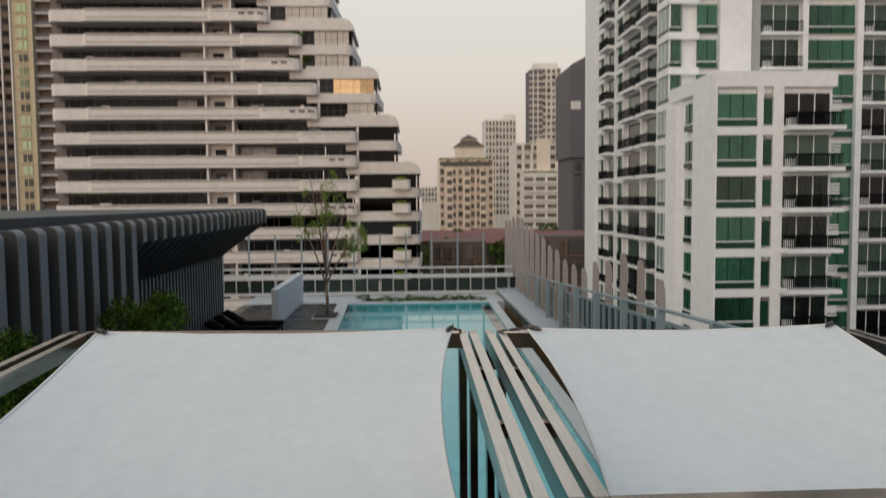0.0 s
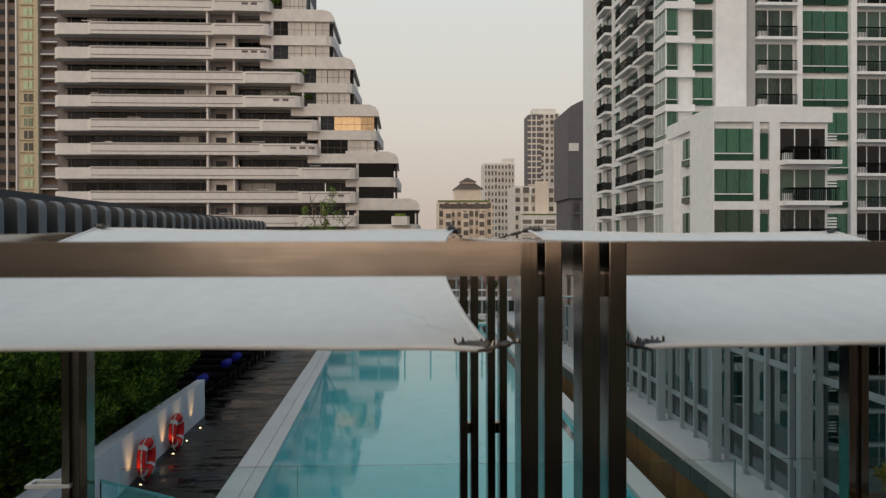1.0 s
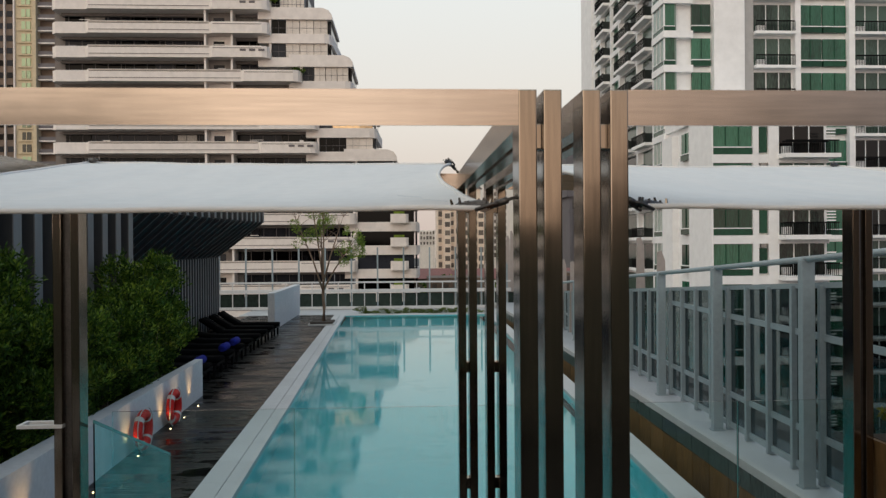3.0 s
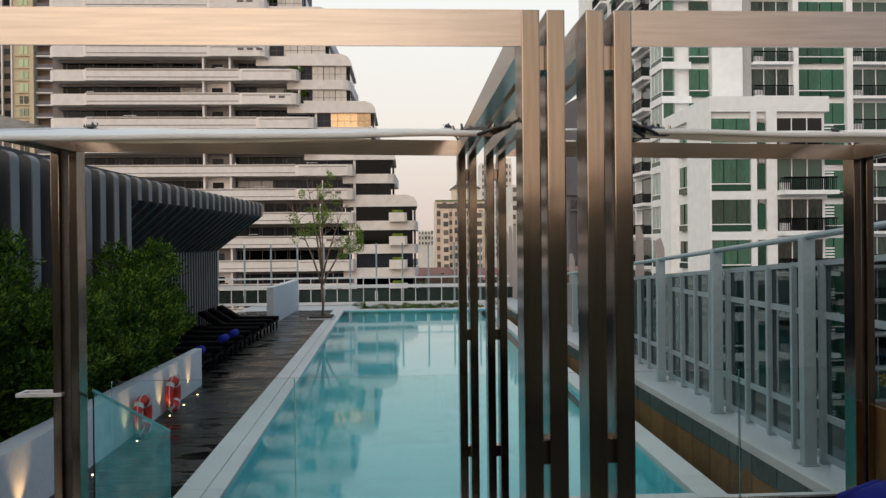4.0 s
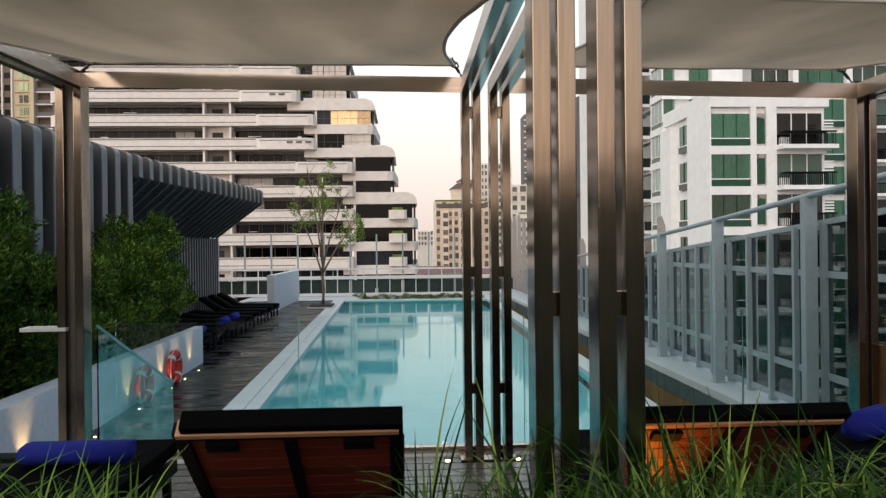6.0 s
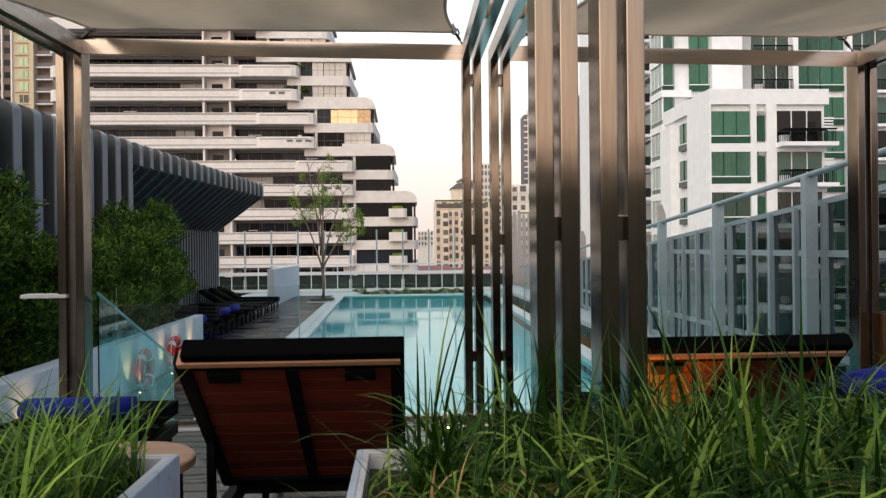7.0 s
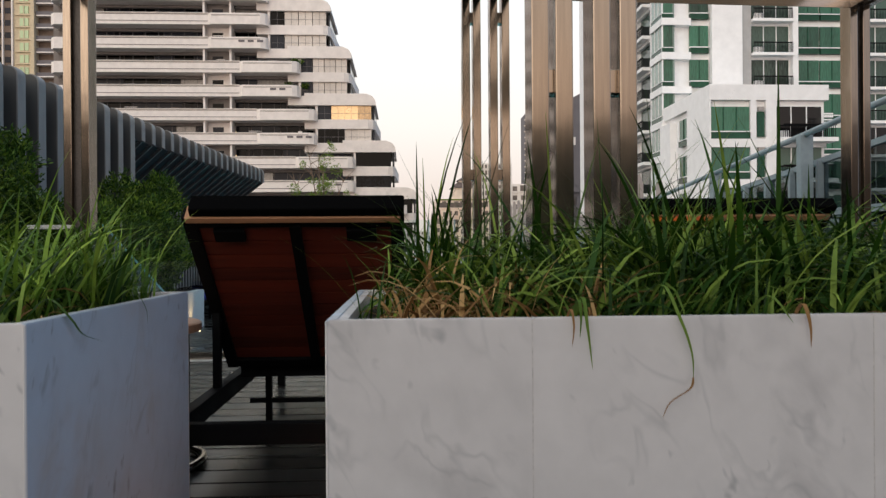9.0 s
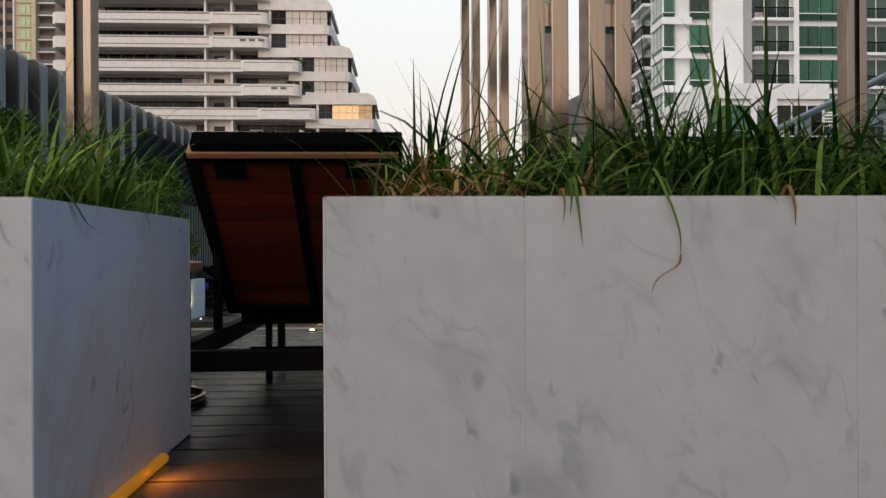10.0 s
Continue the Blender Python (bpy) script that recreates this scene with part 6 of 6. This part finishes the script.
def shrub(x, y, h, r, seed, count):
    root = thing("hedge_shrub", "dense dark green shrub in the raised bed", "shrub", (x, y, -0.2), group="shrubs along the pavilion")
    rng = random.Random(seed)
    for k in range(4):
        a = rng.uniform(0, 6.28)
        tip = (0.5 * r * math.cos(a), 0.5 * r * math.sin(a), h * 0.75)
        part("stem", tube(bmesh.new(), [(0.05 * math.cos(a), 0.05 * math.sin(a), 0), (tip[0] * 0.4, tip[1] * 0.4, h * 0.4), tip], [0.03, 0.02, 0.008], 6), BARK, root)
    blobs = []
    for k in range(20):
        a, q = rng.uniform(0, 6.28), rng.uniform(0.1, 0.85)
        z = 0.06 + 0.86 * (k + rng.random()) / 20
        rr = r * rng.uniform(0.28, 0.52) * (1.05 - 0.35 * z)
        blobs.append((q * r * math.cos(a), q * r * math.sin(a), z * h, rr, rr, rr * rng.uniform(0.7, 1.1)))
    sprig_cloud(blobs, count // 7, 0.078, LEAF, seed, root, -3.78 - x)
    if seed % 3 == 0:
        a = rng.uniform(-0.5, 0.5)
        part("bare_cane", tube(bmesh.new(), [(r * 0.75, a * r, h * 0.5), (r * 0.79, a * r + 0.02, h * 0.66), (r * 0.78, a * r + 0.05, h * 0.82)], [0.006, 0.005, 0.003], 5), CANE, root)


rng = random.Random(21)
y = 3.2
while y < 13.6:
    tall = 2.42 if y < 8.2 else 1.58 if y < 11.8 else 2.16
    shrub(-4.18 + 0.03 * max(0, y - 9) + rng.uniform(-0.08, 0.08), y, tall + rng.uniform(-0.16, 0.16), 0.66, int(y * 10), 20000)
    y += 0.82

strip = [(x, 31.2 + 0.15 * math.sin(x * 3), LOW + 0.06, 0.36, 0.22, 0.10) for x in [-1.6 + 0.40 * i for i in range(13)]]
leaf_cloud("edge_planting", "low green planting past the far pool edge", "plants", strip, 7000, 0.06, EDGE_LEAF, 5)


rng = random.Random(77)
far = []
for i in range(11):
    d = rng.uniform(120, 210)
    r = rng.uniform(1.8, 3.8)
    far.append((0.26 + rng.uniform(20, 330) / 1320 * d, d, rng.uniform(-9.5, -5.0), r, r, r * 0.8))
leaf_cloud("far_trees", "dark green street trees among the distant roofs", "trees", far, 5000, 0.8, LEAF, 78)


def young_tree():
    root = thing("young_tree", "slender young tree with sparse leaves in a stone bed", "tree", (-2.72, 26.95, LOW))
    part("bed", boxed(-0.50, 0.42, -0.55, 0.55, 0, 0.05), STONE, root)
    part("soil", boxed(-0.44, 0.36, -0.49, 0.49, 0.05, 0.11), SOIL, root)
    rng = random.Random(6)
    part("trunk", tube(bmesh.new(), [(0, 0, 0.1), (0.02, 0, 0.6), (-0.02, 0.02, 1.15), (0.0, 0, 1.6)], [0.075, 0.06, 0.055, 0.05], 10), BARK, root, smooth=True)
    blobs = []
    stems = [(-0.55, 0.1, 5.2), (0.05, -0.1, 4.6), (0.75, 0.15, 4.0), (1.25, 0.0, 3.2), (-0.2, 0.3, 4.9), (-1.0, 0.0, 3.9)]
    for sx, sy, sz in stems:
        start = rng.uniform(1.1, 1.6)
        pts = [Vector((0, 0, start)), Vector((sx * 0.35, sy * 0.4, start + (sz - start) * 0.4)), Vector((sx * 0.7, sy * 0.8, start + (sz - start) * 0.72)), Vector((sx, sy, sz))]
        part("limb", tube(bmesh.new(), pts, [0.038, 0.028, 0.018, 0.006], 7), BARK, root, smooth=True)
        for k in range(12):
            t = rng.uniform(0.3, 1.0)
            i = min(2, int(t * 3))
            p = pts[i].lerp(pts[i + 1], t * 3 - i)
            q = p + Vector((rng.uniform(-0.55, 0.55), rng.uniform(-0.4, 0.4), rng.uniform(0.15, 0.6)))
            part("twig", tube(bmesh.new(), [p, p.lerp(q, 0.5) + Vector((0, 0, 0.03)), q], [0.012, 0.008, 0.003], 5), BARK, root)
            if rng.random() < (0.45 if sx < 0 else 0.2):
                blobs.append((*q, 0.16, 0.16, 0.2))
    blobs += [(0.0, 0, 3.7, 0.25, 0.25, 0.5), (-0.45, 0, 3.2, 0.22, 0.2, 0.3), (1.2, 0, 2.6, 0.4, 0.3, 0.25), (1.35, 0, 3.0, 0.3, 0.2, 0.2), (0.7, 0, 2.2, 0.2, 0.2, 0.2), (-0.9, 0, 2.9, 0.2, 0.2, 0.15)]
    leaf_cloud("crown", "", "", blobs, 4200, 0.072, LEAF_TREE, 14, root)


young_tree()


# ---- pool-side loungers in a row, heads to the pavilion ----
def pool_lounger(y, raised, towel):
    root = thing("pool_lounger", "black pool-side lounger with raised back" if raised else "black pool-side lounger lying flat", "lounger", (-4.75, y, LOW), group="loungers beside the pool")
    part("frame", boxed(-0.9, 0.95, -0.34, 0.34, 0.24, 0.30, bevel=0.01), BLACK_METAL, root)
    for x in (-0.7, 0.88):
        for s in (-0.3, 0.3):
            part("leg", boxed(x - 0.025, x + 0.025, s - 0.025, s + 0.025, 0.0, 0.25), BLACK_METAL, root)
    bm = bmesh.new()
    h = 0.72 if raised else 0.41
    prism(bm, [(0.96, 0.30), (0.96, 0.39), (-0.25, 0.40), (-0.85, h + 0.06), (-0.90, h), (-0.30, 0.30)], "y", -0.33, 0.33)
    bmesh.ops.bevel(bm, geom=list(bm.edges), offset=0.02, segments=2, affect="EDGES")
    part("cushion", bm, BLACK_CLOTH, root, smooth=True)
    if towel:
        t = thing("rolled_towel", "rolled blue towel lying on the pool lounger", "towel", (-3.98, y, LOW + 0.38), group="rolled towels")
        part("roll", tube(bmesh.new(), [(0, -0.25, 0.085), (0, -0.24, 0.088), (0, -0.08, 0.094), (0, 0.10, 0.086), (0, 0.24, 0.09), (0, 0.25, 0.09)], [0.055, 0.082, 0.094, 0.086, 0.09, 0.06], 16), BLUE_CLOTH, t, smooth=True)


for i in range(9):
    pool_lounger(15.3 + i * 1.05, i > 5, i in (0, 2, 3))


# ---- timber decks, plank by plank ----
upper = thing("floor", "dark weathered timber plank deck under the loungers", "floor", (0, 0, 0), kind="structure")
first = part("plank", boxed(-3.6, 4.15, 0, 0.131, -0.03, 0.0, bevel=0.0), DECK, upper, place=(0, -5.5, 0))
for i in range(1, 72):
    twin(first, (0.002 * (i % 3), -5.5 + 0.1455 * i, 0))
lower = thing("pool_deck", "dark damp timber plank deck beside the pool", "floor", (0, 0, 0), kind="structure")
first = None
for i in range(168):
    y = 6.52 + 0.143 * i
    right = (edge_x(-1, y) - 0.47 + 0.04 * (y - 7.25) / 23) if y > 6.8 else -1.9
    long = right + 6.15
    if first is None:
        first = part("plank", boxed(-1.0, 0.0, 0, 0.135, -0.03, 0.0), DECK_WET, lower, place=(right, y, LOW))
        board = first
    else:
        board = twin(first, (right, y, LOW))
    board.scale = (long, 1, 1)
landing = part("plank", boxed(-1.9, 4.1, 0, 0.135, -0.03, 0.0), DECK_WET, lower, place=(0, 5.34, LOW))
for i in range(1, 11):
    twin(landing, (0, 5.34 + 0.143 * i, LOW))
